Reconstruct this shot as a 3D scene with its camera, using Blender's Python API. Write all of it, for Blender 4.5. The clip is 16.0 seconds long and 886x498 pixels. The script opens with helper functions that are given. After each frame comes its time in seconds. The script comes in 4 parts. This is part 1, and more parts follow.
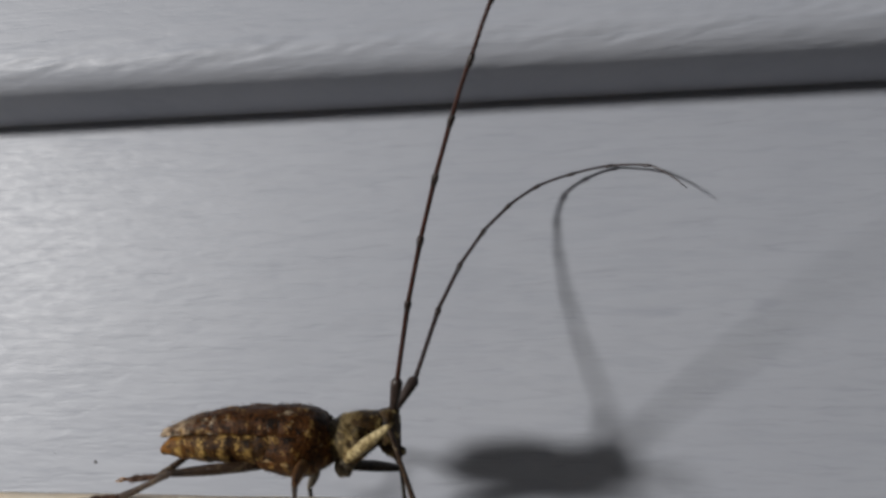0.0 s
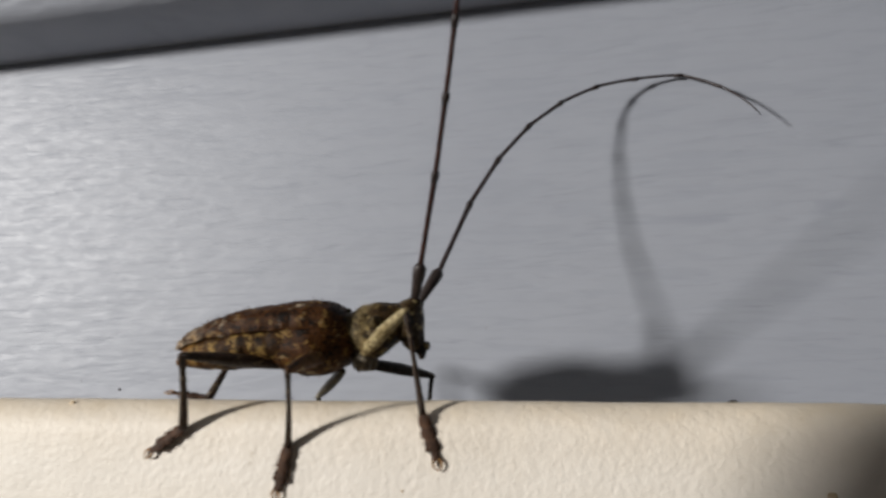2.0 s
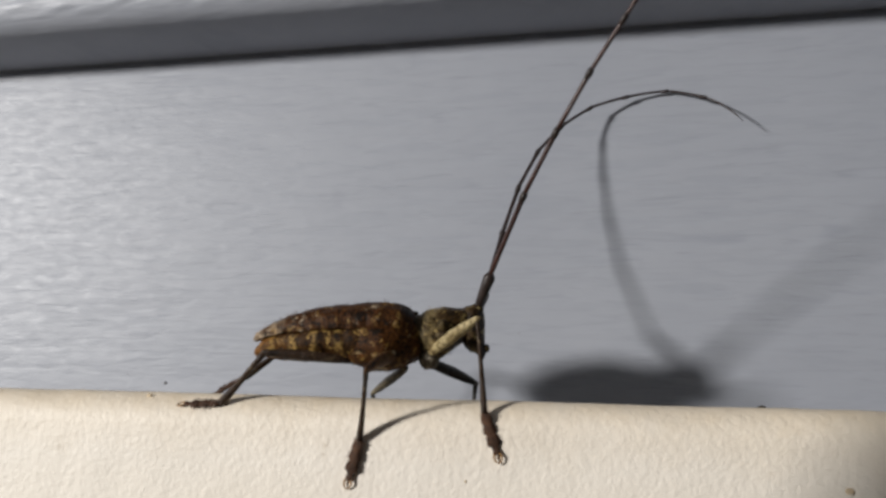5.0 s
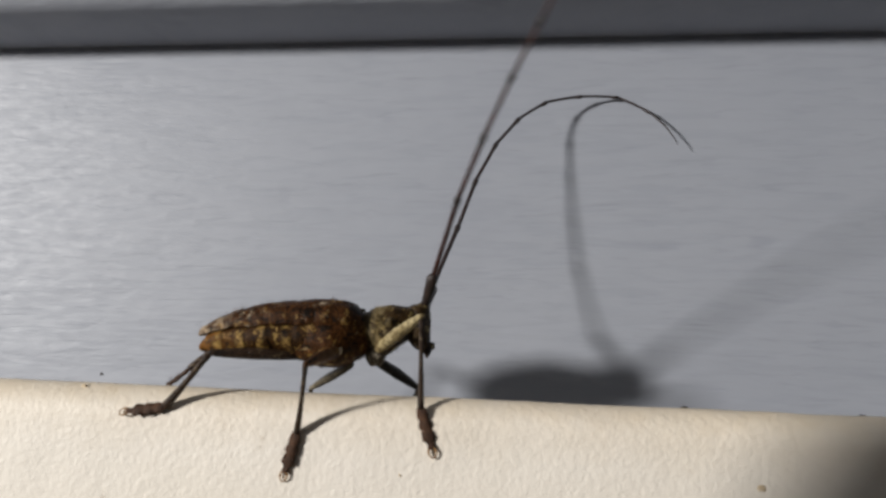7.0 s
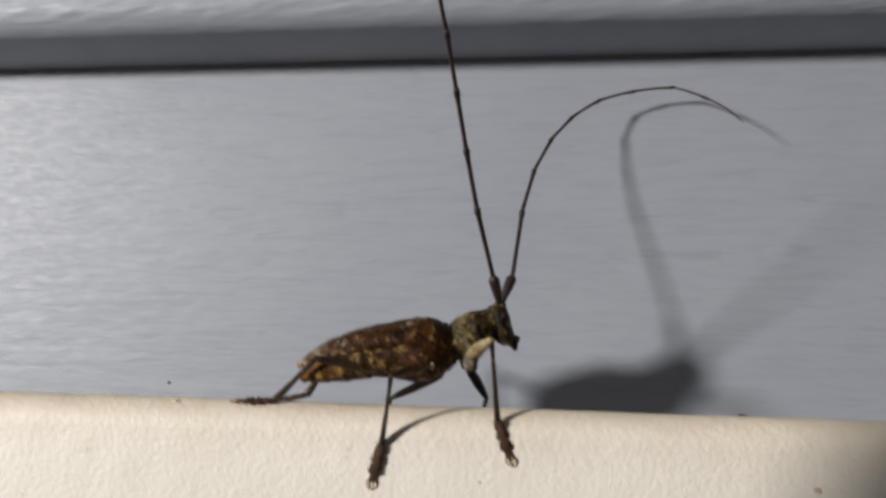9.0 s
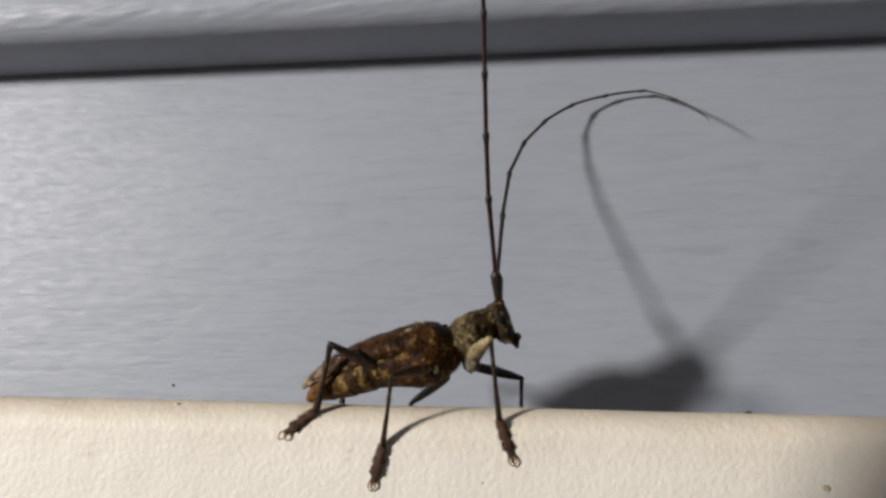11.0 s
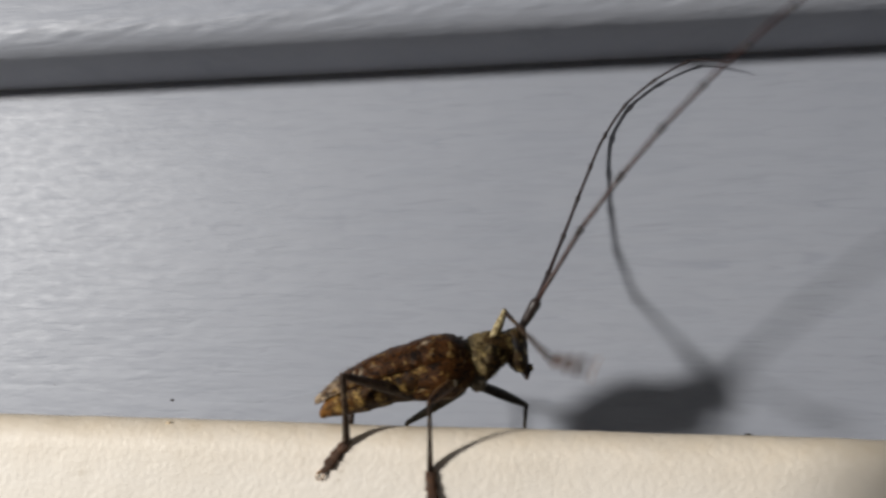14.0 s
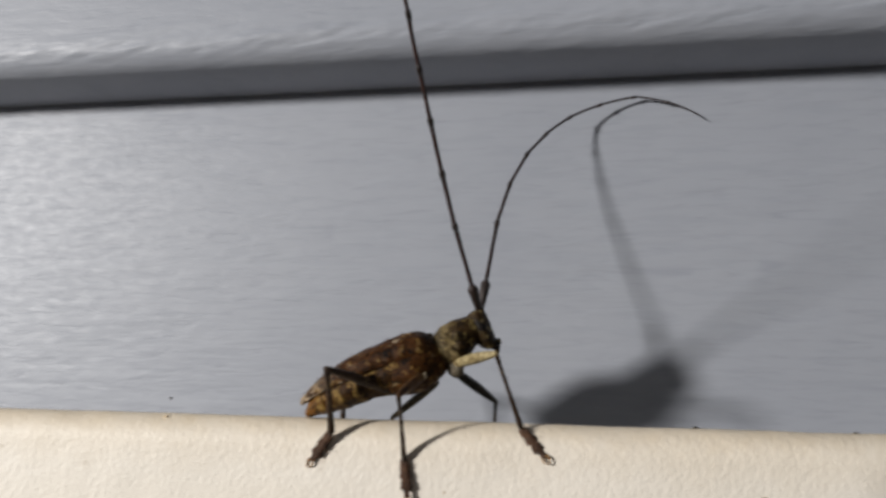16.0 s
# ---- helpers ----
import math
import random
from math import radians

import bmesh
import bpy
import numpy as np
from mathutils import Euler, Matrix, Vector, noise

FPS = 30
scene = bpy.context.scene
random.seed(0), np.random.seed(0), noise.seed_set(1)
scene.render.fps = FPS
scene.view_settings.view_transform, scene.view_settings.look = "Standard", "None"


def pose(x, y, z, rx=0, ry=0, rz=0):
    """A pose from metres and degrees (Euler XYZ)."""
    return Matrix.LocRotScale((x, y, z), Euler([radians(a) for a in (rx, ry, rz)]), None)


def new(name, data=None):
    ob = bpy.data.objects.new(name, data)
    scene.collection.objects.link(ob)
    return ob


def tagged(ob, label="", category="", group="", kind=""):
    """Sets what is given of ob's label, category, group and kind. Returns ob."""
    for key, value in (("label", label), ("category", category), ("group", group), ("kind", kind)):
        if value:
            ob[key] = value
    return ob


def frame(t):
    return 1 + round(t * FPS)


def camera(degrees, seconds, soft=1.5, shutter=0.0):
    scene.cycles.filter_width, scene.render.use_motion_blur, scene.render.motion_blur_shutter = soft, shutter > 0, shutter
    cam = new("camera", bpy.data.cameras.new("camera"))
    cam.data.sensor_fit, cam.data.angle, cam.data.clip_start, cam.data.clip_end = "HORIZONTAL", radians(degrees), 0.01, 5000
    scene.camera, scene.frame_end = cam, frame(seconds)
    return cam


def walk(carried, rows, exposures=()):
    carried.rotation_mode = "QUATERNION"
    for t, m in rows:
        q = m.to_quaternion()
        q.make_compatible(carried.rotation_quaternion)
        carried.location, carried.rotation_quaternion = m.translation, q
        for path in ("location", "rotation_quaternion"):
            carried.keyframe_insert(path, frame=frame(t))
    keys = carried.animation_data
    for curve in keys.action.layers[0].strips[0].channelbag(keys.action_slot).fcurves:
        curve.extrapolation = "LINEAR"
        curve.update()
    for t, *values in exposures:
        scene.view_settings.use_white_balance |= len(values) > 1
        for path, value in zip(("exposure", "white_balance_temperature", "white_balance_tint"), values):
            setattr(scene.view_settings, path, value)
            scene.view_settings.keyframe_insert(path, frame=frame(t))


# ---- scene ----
# All lengths below are in centimetres and are brought to metres by CM.
CM = 0.01
cam = camera(62.0, 16.0, soft=3.0, shutter=0.85)
# seconds; eye x, y, z in cm; turn to the left, tilt up, lean in degrees
EYE_ROWS = [
    (0, 5.46, -9.64, 1.32, 7.81, 8.80, -0.28),
    (0.3, 5.84, -9.63, 1.26, 9.02, 8.10, -0.20),
    (0.5, 6.09, -9.77, 1.09, 10.21, 7.57, -0.10),
    (0.8, 6.14, -9.36, 0.76, 10.44, 8.53, 0.02),
    (1, 6.10, -9.32, 0.63, 11.35, 8.85, 0.16),
    (1.3, 5.84, -9.34, 0.46, 12.05, 9.03, 0.08),
    (1.5, 5.62, -9.13, 0.27, 11.88, 8.91, 0.00),
    (1.7, 5.71, -9.01, 0.13, 12.63, 9.06, -0.15),
    (2, 5.93, -8.75, 0.31, 13.60, 8.95, -0.32),
    (2.2, 5.99, -8.60, 0.12, 13.61, 9.30, -0.32),
    (2.5, 5.89, -8.48, -0.17, 14.02, 9.29, -0.27),
    (2.7, 5.90, -8.82, 0.03, 14.68, 9.66, -0.55),
    (3, 6.00, -9.01, 0.25, 14.86, 8.60, -0.89),
    (3.2, 5.69, -9.11, 0.14, 14.62, 8.11, -0.75),
    (3.5, 5.37, -9.34, 0.31, 14.17, 7.71, -0.56),
    (3.7, 5.31, -9.56, 0.31, 13.93, 8.00, -0.07),
    (4, 5.28, -9.62, 0.37, 13.05, 8.31, 0.66),
    (4.2, 5.41, -9.73, 0.45, 12.78, 8.49, 0.75),
    (6.3, 4.96, -9.20, 0.21, 8.49, 8.58, 1.79),
    (6.5, 5.20, -9.16, 0.24, 8.10, 8.56, 1.94),
    (6.7, 5.27, -9.39, 0.24, 7.88, 8.71, 1.97),
    (7, 5.37, -9.76, 0.36, 7.54, 8.65, 2.13),
    (7.2, 4.85, -9.85, 0.31, 6.11, 8.34, 2.08),
    (7.5, 4.61, -10.17, 0.51, 6.94, 7.96, 2.16),
    (7.7, 4.81, -10.14, 0.34, 7.08, 8.29, 1.98),
    (8, 4.81, -10.07, 0.36, 6.98, 8.25, 1.79),
    (8.2, 4.65, -10.05, 0.32, 7.09, 8.28, 1.69),
    (8.5, 4.90, -10.10, 0.35, 7.20, 8.22, 1.65),
    (8.7, 5.07, -10.30, 0.42, 7.06, 8.01, 1.50),
    (9, 4.63, -10.39, 0.68, 7.09, 7.23, 1.33),
    (9.2, 4.61, -10.50, 0.78, 7.36, 7.55, 1.23),
    (11.3, 4.77, -10.17, 0.67, 8.44, 7.03, 0.32),
    (11.5, 4.52, -10.07, 0.72, 8.84, 6.83, 0.29),
    (11.7, 4.36, -10.11, 0.74, 8.87, 6.90, 0.44),
    (12, 4.62, -10.27, 0.93, 8.86, 7.19, 0.66),
    (12.2, 4.84, -10.38, 0.90, 8.91, 7.39, 0.56),
    (12.5, 4.89, -10.32, 0.86, 9.09, 7.41, 0.43),
    (12.7, 4.59, -10.16, 0.54, 8.74, 7.99, 0.50),
    (13, 4.34, -9.93, 0.47, 9.07, 7.42, 0.68),
    (13.2, 4.52, -9.96, 0.52, 9.43, 7.90, 0.65),
    (13.5, 4.73, -9.94, 0.51, 9.35, 7.80, 0.64),
    (13.7, 4.89, -10.07, 0.56, 9.48, 7.71, 0.62),
    (13.8, 4.91, -10.10, 0.57, 9.45, 7.83, 0.62),
    (13.9, 4.94, -10.14, 0.68, 9.52, 7.68, 0.62),
    (14, 5.01, -10.15, 0.84, 9.48, 7.48, 0.66),
    (14.1, 5.16, -10.15, 0.77, 9.62, 7.79, 0.68),
    (14.2, 5.29, -10.17, 0.74, 9.41, 7.96, 0.74),
    (14.3, 5.48, -10.15, 0.84, 9.60, 8.07, 0.80),
    (14.5, 5.66, -10.14, 0.82, 9.75, 8.10, 0.94),
    (14.7, 5.55, -10.17, 0.71, 10.62, 8.69, 0.90),
    (15, 5.44, -10.03, 0.57, 9.95, 8.23, 0.97),
    (15.2, 5.44, -10.31, 0.66, 10.33, 8.16, 1.08),
    (15.5, 5.44, -10.59, 0.72, 10.16, 8.65, 1.28),
    (15.7, 5.61, -10.64, 0.73, 9.83, 8.53, 1.06),
    (16, 5.45, -10.77, 0.77, 9.80, 7.99, 0.80),
]


def eye_pose(x, y, z, yaw, tilt, lean):
    return pose(x * CM, y * CM, z * CM, 0, 0, yaw) @ pose(0, 0, 0, 90 + tilt) @ pose(0, 0, 0, 0, 0, lean)


walk(cam, [(r[0], eye_pose(*r[1:])) for r in EYE_ROWS])

# ---- light: one porch lamp up to the side at night, and the faint glow of the night sky ----
world = bpy.data.worlds.new("night")
world.use_nodes = True
world.node_tree.nodes["Background"].inputs["Color"].default_value = (0.95, 0.98, 1.03, 1)
world.node_tree.nodes["Background"].inputs["Strength"].default_value = 0.135
scene.world = world
LAMP_WAY = Vector((-1.13, -1.0, 0.245)).normalized()
bulb = bpy.data.lights.new("porch_bulb", "POINT")
bulb.energy, bulb.color, bulb.shadow_soft_size = 52.0, (1.0, 0.975, 0.945), 0.054
new("porch_bulb", bulb).location = Vector((0.04, -0.02, 0.015)) + LAMP_WAY * 1.05
scene.view_settings.exposure = 0.0


# ---- materials ----
class Mat:
    """A small helper for node materials."""

    def __init__(self, name, rough=0.5, spec=0.5):
        self.m = bpy.data.materials.new(name)
        self.m.use_nodes = True
        self.t = self.m.node_tree
        self.b = self.t.nodes["Principled BSDF"]
        self.b.inputs["Roughness"].default_value = rough
        self.b.inputs["Specular IOR Level"].default_value = spec
        self.xyz = self.node("ShaderNodeTexCoord").outputs["Object"]

    def node(self, kind, **values):
        n = self.t.nodes.new(kind)
        for k, v in values.items():
            n.inputs[k].default_value = v
        return n

    def link(self, a, b):
        self.t.links.new(a, b)

    def stretch(self, scale, rot=(0, 0, 0)):
        n = self.node("ShaderNodeMapping", Scale=scale, Rotation=rot)
        self.link(self.xyz, n.inputs["Vector"])
        return n.outputs["Vector"]

    def noise(self, scale, detail=4.0, rough=0.55, vector=None, warp=0.0):
        n = self.node("ShaderNodeTexNoise", Scale=scale, Detail=detail, Roughness=rough, Distortion=warp)
        self.link(vector or self.xyz, n.inputs["Vector"])
        return n.outputs["Fac"]

    def ramp(self, fac, stops):
        n = self.t.nodes.new("ShaderNodeValToRGB")
        el = n.color_ramp.elements
        while len(el) < len(stops):
            el.new(0.5)
        for e, (p, c) in zip(el, stops):
            e.position, e.color = p, (*c, 1) if len(c) == 3 else (c[0], c[0], c[0], 1)
        self.link(fac, n.inputs["Fac"])
        return n.outputs["Color"]

    def mix(self, fac, a, b):
        n = self.t.nodes.new("ShaderNodeMix")
        n.data_type = "RGBA"
        for s, v in ((n.inputs[0], fac), (n.inputs[6], a), (n.inputs[7], b)):
            if isinstance(v, (tuple, float, int)):
                s.default_value = (*v, 1) if isinstance(v, tuple) else v
            else:
                self.link(v, s)
        return n.outputs[2]

    def bump(self, height, strength, distance, below=None):
        n = self.node("ShaderNodeBump", Strength=strength, Distance=distance)
        self.link(height, n.inputs["Height"])
        if below is not None:
            self.link(below, n.inputs["Normal"])
        return n.outputs["Normal"]

    def done(self, colour=None, normal=None, rough=None):
        for v, name in ((colour, "Base Color"), (normal, "Normal"), (rough, "Roughness")):
            if isinstance(v, tuple):
                self.b.inputs[name].default_value = (*v, 1)
            elif v is not None:
                self.link(v, self.b.inputs[name])
        return self.m


def siding_paint():
    m = Mat("siding_paint", 0.5, 0.42)
    grain = m.noise(1.0, 3, 0.5, m.stretch((60, 60, 360), (0, 0.05, 0)), 0.8)
    dashes = m.ramp(m.noise(1.0, 2, 0.5, m.stretch((120, 110, 1250), (0, 0.07, 0)), 0.9), [(0.27, (0.0,)), (0.40, (1.0,))])
    lines = m.ramp(m.noise(1.0, 2, 0.5, m.stretch((105, 90, 900), (0, 0.06, 0)), 1.0), [(0.36, (0.0,)), (0.52, (1.0,))])
    fine = m.noise(1.0, 3, 0.55, m.stretch((330, 280, 900)), 0.5)
    grime = m.noise(30, 4, 0.6)
    colour = m.ramp(grime, [(0.3, (0.319, 0.335, 0.377)), (0.7, (0.352, 0.367, 0.407))])
    streak = m.ramp(grain, [(0.27, (0.0,)), (0.36, (1.0,))])
    colour = m.mix(streak, (0.306, 0.322, 0.364), colour)
    colour = m.mix(lines, m.mix(0.3, colour, (0.281, 0.30, 0.342)), colour)
    colour = m.mix(dashes, m.mix(0.3, colour, (0.25, 0.265, 0.305)), colour)
    rough = m.ramp(fine, [(0.3, (0.45,)), (0.7, (0.56,))])
    relief = m.bump(lines, 0.16, 0.0001, m.bump(grain, 0.24, 0.0004))
    return m.done(colour, m.bump(fine, 0.3, 0.00016, m.bump(dashes, 0.22, 0.00014, relief)), rough)


def trim_paint():
    m = Mat("trim_paint", 0.55, 0.4)
    peel = m.noise(1.0, 3, 0.55, m.stretch((1500, 1500, 1400)), 0.3)
    lumps = m.noise(260, 3, 0.5)
    tone = m.noise(45, 4, 0.6)
    colour = m.ramp(tone, [(0.25, (0.84, 0.775, 0.675)), (0.75, (0.89, 0.83, 0.74))])
    spots = m.ramp(m.noise(420, 3, 0.6), [(0.69, (0.0,)), (0.76, (0.5,))])
    colour = m.mix(spots, colour, (0.40, 0.33, 0.24))
    # brownish weathering along the top edge
    sep = m.node("ShaderNodeSeparateXYZ")
    m.link(m.xyz, sep.inputs[0])
    add = m.node("ShaderNodeMath")
    add.operation = "MULTIPLY_ADD"
    m.link(m.noise(210, 4, 0.65), add.inputs[0])
    add.inputs[1].default_value = 0.0042
    m.link(sep.outputs["Z"], add.inputs[2])
    raised = m.node("ShaderNodeMath")
    raised.operation = "ADD"
    m.link(add.outputs[0], raised.inputs[0])
    raised.inputs[1].default_value = 0.004
    edge = m.ramp(raised.outputs[0], [(0.0012, (0.0,)), (0.0042, (0.22,)), (0.0065, (0.68,))])
    colour = m.mix(edge, colour, (0.62, 0.46, 0.25))
    return m.done(colour, m.bump(peel, 0.5, 0.00022, m.bump(lumps, 0.2, 0.0005)))


def plain(name, low, high, scale, rough=0.6, bump=0.3, depth=0.0002, spec=0.4):
    m = Mat(name, rough, spec)
    n = m.noise(scale, 5, 0.6)
    return m.done(m.ramp(n, [(0.3, low), (0.7, high)]), m.bump(n, bump, depth))


def mottled(name, dark, mid, pale, pale_at=0.62, scale=330, rough=0.52, rings=0.0, tip=None, fleck=None, edge=None, gloss=0.24):
    """Insect shell with patches of dark, brown and pale hair; tip: the colour of the hind end; fleck: of sparse larger
    tufts of hair; edge: of the band along the waist."""
    m = Mat(name, rough, gloss)
    patches = m.noise(scale, 3, 0.6, None, 0.6)
    fine = m.noise(scale * 5, 3, 0.6)
    pits = m.node("ShaderNodeTexVoronoi", Scale=scale * 9)
    m.link(m.xyz, pits.inputs["Vector"])
    jag = m.node("ShaderNodeMath")
    jag.operation = "MULTIPLY_ADD"
    m.link(fine, jag.inputs[0])
    jag.inputs[1].default_value = 0.45
    shift = m.node("ShaderNodeMath")
    shift.operation = "SUBTRACT"
    m.link(patches, shift.inputs[0])
    shift.inputs[1].default_value = 0.225
    m.link(shift.outputs[0], jag.inputs[2])
    patches = jag.outputs[0]
    colour = m.ramp(patches, [(0.38, dark), (0.47, mid), (pale_at, mid), (pale_at + 0.05, pale)])
    colour = m.mix(m.ramp(fine, [(0.36, (0.15,)), (0.56, (1.0,))]), dark, colour)
    if rings:
        # pale hind rims of the body rings
        sep = m.node("ShaderNodeSeparateXYZ")
        m.link(m.xyz, sep.inputs[0])
        turn = m.node("ShaderNodeMath")
        turn.operation = "MULTIPLY_ADD"
        m.link(sep.outputs["X"], turn.inputs[0])
        turn.inputs[1].default_value, turn.inputs[2].default_value = 1.0 / rings, 0.0164 / rings
        part_of = m.node("ShaderNodeMath")
        part_of.operation = "FRACT"
        m.link(turn.outputs[0], part_of.inputs[0])
        rim = m.ramp(part_of.outputs[0], [(0.55, (0.0,)), (0.80, (1.0,)), (0.93, (1.0,)), (1.0, (0.0,))])
        broken = m.ramp(m.noise(1500, 4, 0.65), [(0.46, (0.0,)), (0.60, (0.75,))])
        both = m.node("ShaderNodeMath")
        both.operation = "MULTIPLY"
        m.link(rim, both.inputs[0])
        m.link(broken, both.inputs[1])
        colour = m.mix(both.outputs[0], colour, pale)
    if fleck:
        tufts = m.ramp(m.noise(430, 4, 0.7, m.stretch((1.0, 1.0, 1.5)), 0.4), [(0.60, (0.0,)), (0.65, (0.8,))])
        colour = m.mix(tufts, colour, fleck)
    for tint, start, stop in ((tip, -0.0118, -0.0160), (edge, 0.0027, 0.0018), (edge and (0.007, 0.004, 0.002), 0.0018, 0.0012)):
        if tint:
            axis = m.node("ShaderNodeSeparateXYZ")
            m.link(m.xyz, axis.inputs[0])
            reach = m.node("ShaderNodeMapRange")
            reach.inputs["From Min"].default_value, reach.inputs["From Max"].default_value = start, stop
            m.link(axis.outputs["X"], reach.inputs["Value"])
            ragged = m.node("ShaderNodeMath")
            ragged.operation = "MULTIPLY"
            m.link(reach.outputs[0], ragged.inputs[0])
            m.link(m.ramp(m.noise(1100, 4, 0.65), [(0.44, (0.05,)), (0.57, (0.9,))]), ragged.inputs[1])
            colour = m.mix(ragged.outputs[0], colour, tint)
    lumps = m.noise(scale * 0.9, 2, 0.5)
    return m.done(colour, m.bump(pits.outputs["Distance"], 0.35, 0.00006, m.bump(fine, 0.6, 0.00018, m.bump(lumps, 0.5, 0.0004))))


SIDING = siding_paint()
TRIM = trim_paint()
SHELL = mottled("elytra_shell", (0.007, 0.003, 0.001), (0.071, 0.0255, 0.0052), (0.24, 0.14, 0.042), 0.60, 800, 0.48, 0.0, (0.42, 0.32, 0.21), (0.42, 0.34, 0.23), gloss=0.14)
BELLY = mottled("abdomen_shell", (0.009, 0.004, 0.001), (0.060, 0.025, 0.005), (0.38, 0.24, 0.07), 0.59, 1000, 0.48, 0.00235, (0.18, 0.075, 0.013), gloss=0.14)
CHEST = mottled("thorax_shell", (0.008, 0.0035, 0.001), (0.074, 0.026, 0.0045), (0.28, 0.165, 0.045), 0.60, 850, 0.48, fleck=(0.34, 0.25, 0.13), gloss=0.14)
NECK = mottled("pronotum_shell", (0.007, 0.004, 0.0015), (0.042, 0.022, 0.006), (0.32, 0.235, 0.09), 0.595, 800, 0.5, 0.0, None, None, (0.33, 0.25, 0.12), gloss=0.12)
FACE = mottled("head_shell", (0.008, 0.0045, 0.002), (0.045, 0.025, 0.008), (0.30, 0.235, 0.11), 0.58, 1000, gloss=0.14)
PALE_LEG = mottled("pale_leg", (0.13, 0.09, 0.04), (0.32, 0.25, 0.12), (0.45, 0.37, 0.20), 0.55, 500)
GREY_LEG = mottled("grey_leg", (0.022, 0.019, 0.014), (0.11, 0.09, 0.06), (0.25, 0.21, 0.14), 0.58, 700, 0.45, gloss=0.2)
COXA = mottled("leg_base", (0.05, 0.04, 0.028), (0.17, 0.14, 0.095), (0.38, 0.33, 0.25), 0.57, 900, 0.45, gloss=0.2)
BROWN_LEG = mottled("brown_leg", (0.020, 0.009, 0.003), (0.12, 0.053, 0.016), (0.34, 0.22, 0.09), 0.60, 900)
LEG = mottled("leg_shell", (0.014, 0.008, 0.005), (0.050, 0.029, 0.017), (0.14, 0.10, 0.06), 0.62, 800, 0.4, gloss=0.2)
DARK_LEG = mottled("dark_leg", (0.008, 0.0065, 0.005), (0.030, 0.024, 0.018), (0.12, 0.10, 0.07), 0.66, 700, 0.4, gloss=0.2)
FOOT = plain("tarsus_hair", (0.018, 0.008, 0.004), (0.095, 0.042, 0.018), 1500, 0.75, 0.8)
CLAW = plain("claw_amber", (0.16, 0.08, 0.03), (0.42, 0.25, 0.11), 900, 0.3, 0.1)
PLATE = plain("pale_plate", (0.5, 0.42, 0.28), (0.65, 0.56, 0.40), 900, 0.5, 0.1)
ANTENNA = plain("antenna_red", (0.018, 0.007, 0.005), (0.054, 0.017, 0.010), 900, 0.36, 0.4)
ANTENNA_FAR = plain("antenna_brown", (0.013, 0.009, 0.008), (0.040, 0.022, 0.018), 900, 0.38, 0.4)
ANTENNA_DARK = plain("antenna_joint", (0.012, 0.008, 0.007), (0.035, 0.02, 0.015), 900, 0.45, 0.4)
SCAPE = plain("antenna_scape", (0.011, 0.008, 0.007), (0.038, 0.025, 0.021), 900, 0.42, 0.5)
EYE_BLACK = plain("eye_black", (0.004, 0.003, 0.003), (0.010, 0.007, 0.006), 2500, 0.6, 0.3, 0.00005, 0.2)
RUST = mottled("rust_shell", (0.03, 0.010, 0.002), (0.15, 0.045, 0.008), (0.34, 0.18, 0.05), 0.60, 1200)
DIRT = plain("dirt", (0.02, 0.017, 0.014), (0.07, 0.058, 0.045), 1200, 0.85)
DUST = plain("dust", (0.27, 0.275, 0.285), (0.31, 0.315, 0.33), 1200, 0.9)
TAN_DIRT = plain("tan_dirt", (0.48, 0.36, 0.22), (0.66, 0.54, 0.38), 1200, 0.85)
PHONE = plain("phone_black", (0.012, 0.012, 0.013), (0.02, 0.02, 0.021), 300, 0.35, 0.05)
# brown of the added shading hood, so its bounce warms the shaded trim
HOOD = plain("shade_hood_brown", (0.10, 0.058, 0.03), (0.14, 0.08, 0.045), 300, 0.6, 0.1)
SOIL = plain("porch_floor", (0.12, 0.115, 0.105), (0.2, 0.19, 0.175), 12, 0.8, 0.4, 0.002)


# ---- mesh helpers ----
def mesh_from(name, verts, faces, material, smooth=True):
    me = bpy.data.meshes.new(name)
    me.from_pydata([(x * CM, y * CM, z * CM) for x, y, z in verts], [], faces)
    me.materials.append(material)
    if smooth:
        me.polygons.foreach_set("use_smooth", [True] * len(me.polygons))
    me.update()
    return me


def part(name, me, parent, label="", at=None):
    ob = new(name, me)
    ob.parent = parent
    if at is not None:
        ob.matrix_basis = at
    return tagged(ob, label)


def at_cm(x, y, z, rx=0, ry=0, rz=0):
    return pose(x * CM, y * CM, z * CM, rx, ry, rz)


def loft(name, rings, material, sides=20):
    """Closed rings of points joined end to end, capped."""
    verts = [p for r in rings for p in r]
    faces = []
    for a in range(len(rings) - 1):
        for k in range(sides):
            k2 = (k + 1) % sides
            faces.append((a * sides + k, a * sides + k2, (a + 1) * sides + k2, (a + 1) * sides + k))
    faces.append(tuple(range(sides))[::-1])
    faces.append(tuple((len(rings) - 1) * sides + k for k in range(sides)))
    me = mesh_from(name, verts, faces, material)
    bm = bmesh.new()
    bm.from_mesh(me)
    bmesh.ops.recalc_face_normals(bm, faces=bm.faces)
    bm.to_mesh(me)
    bm.free()
    return me


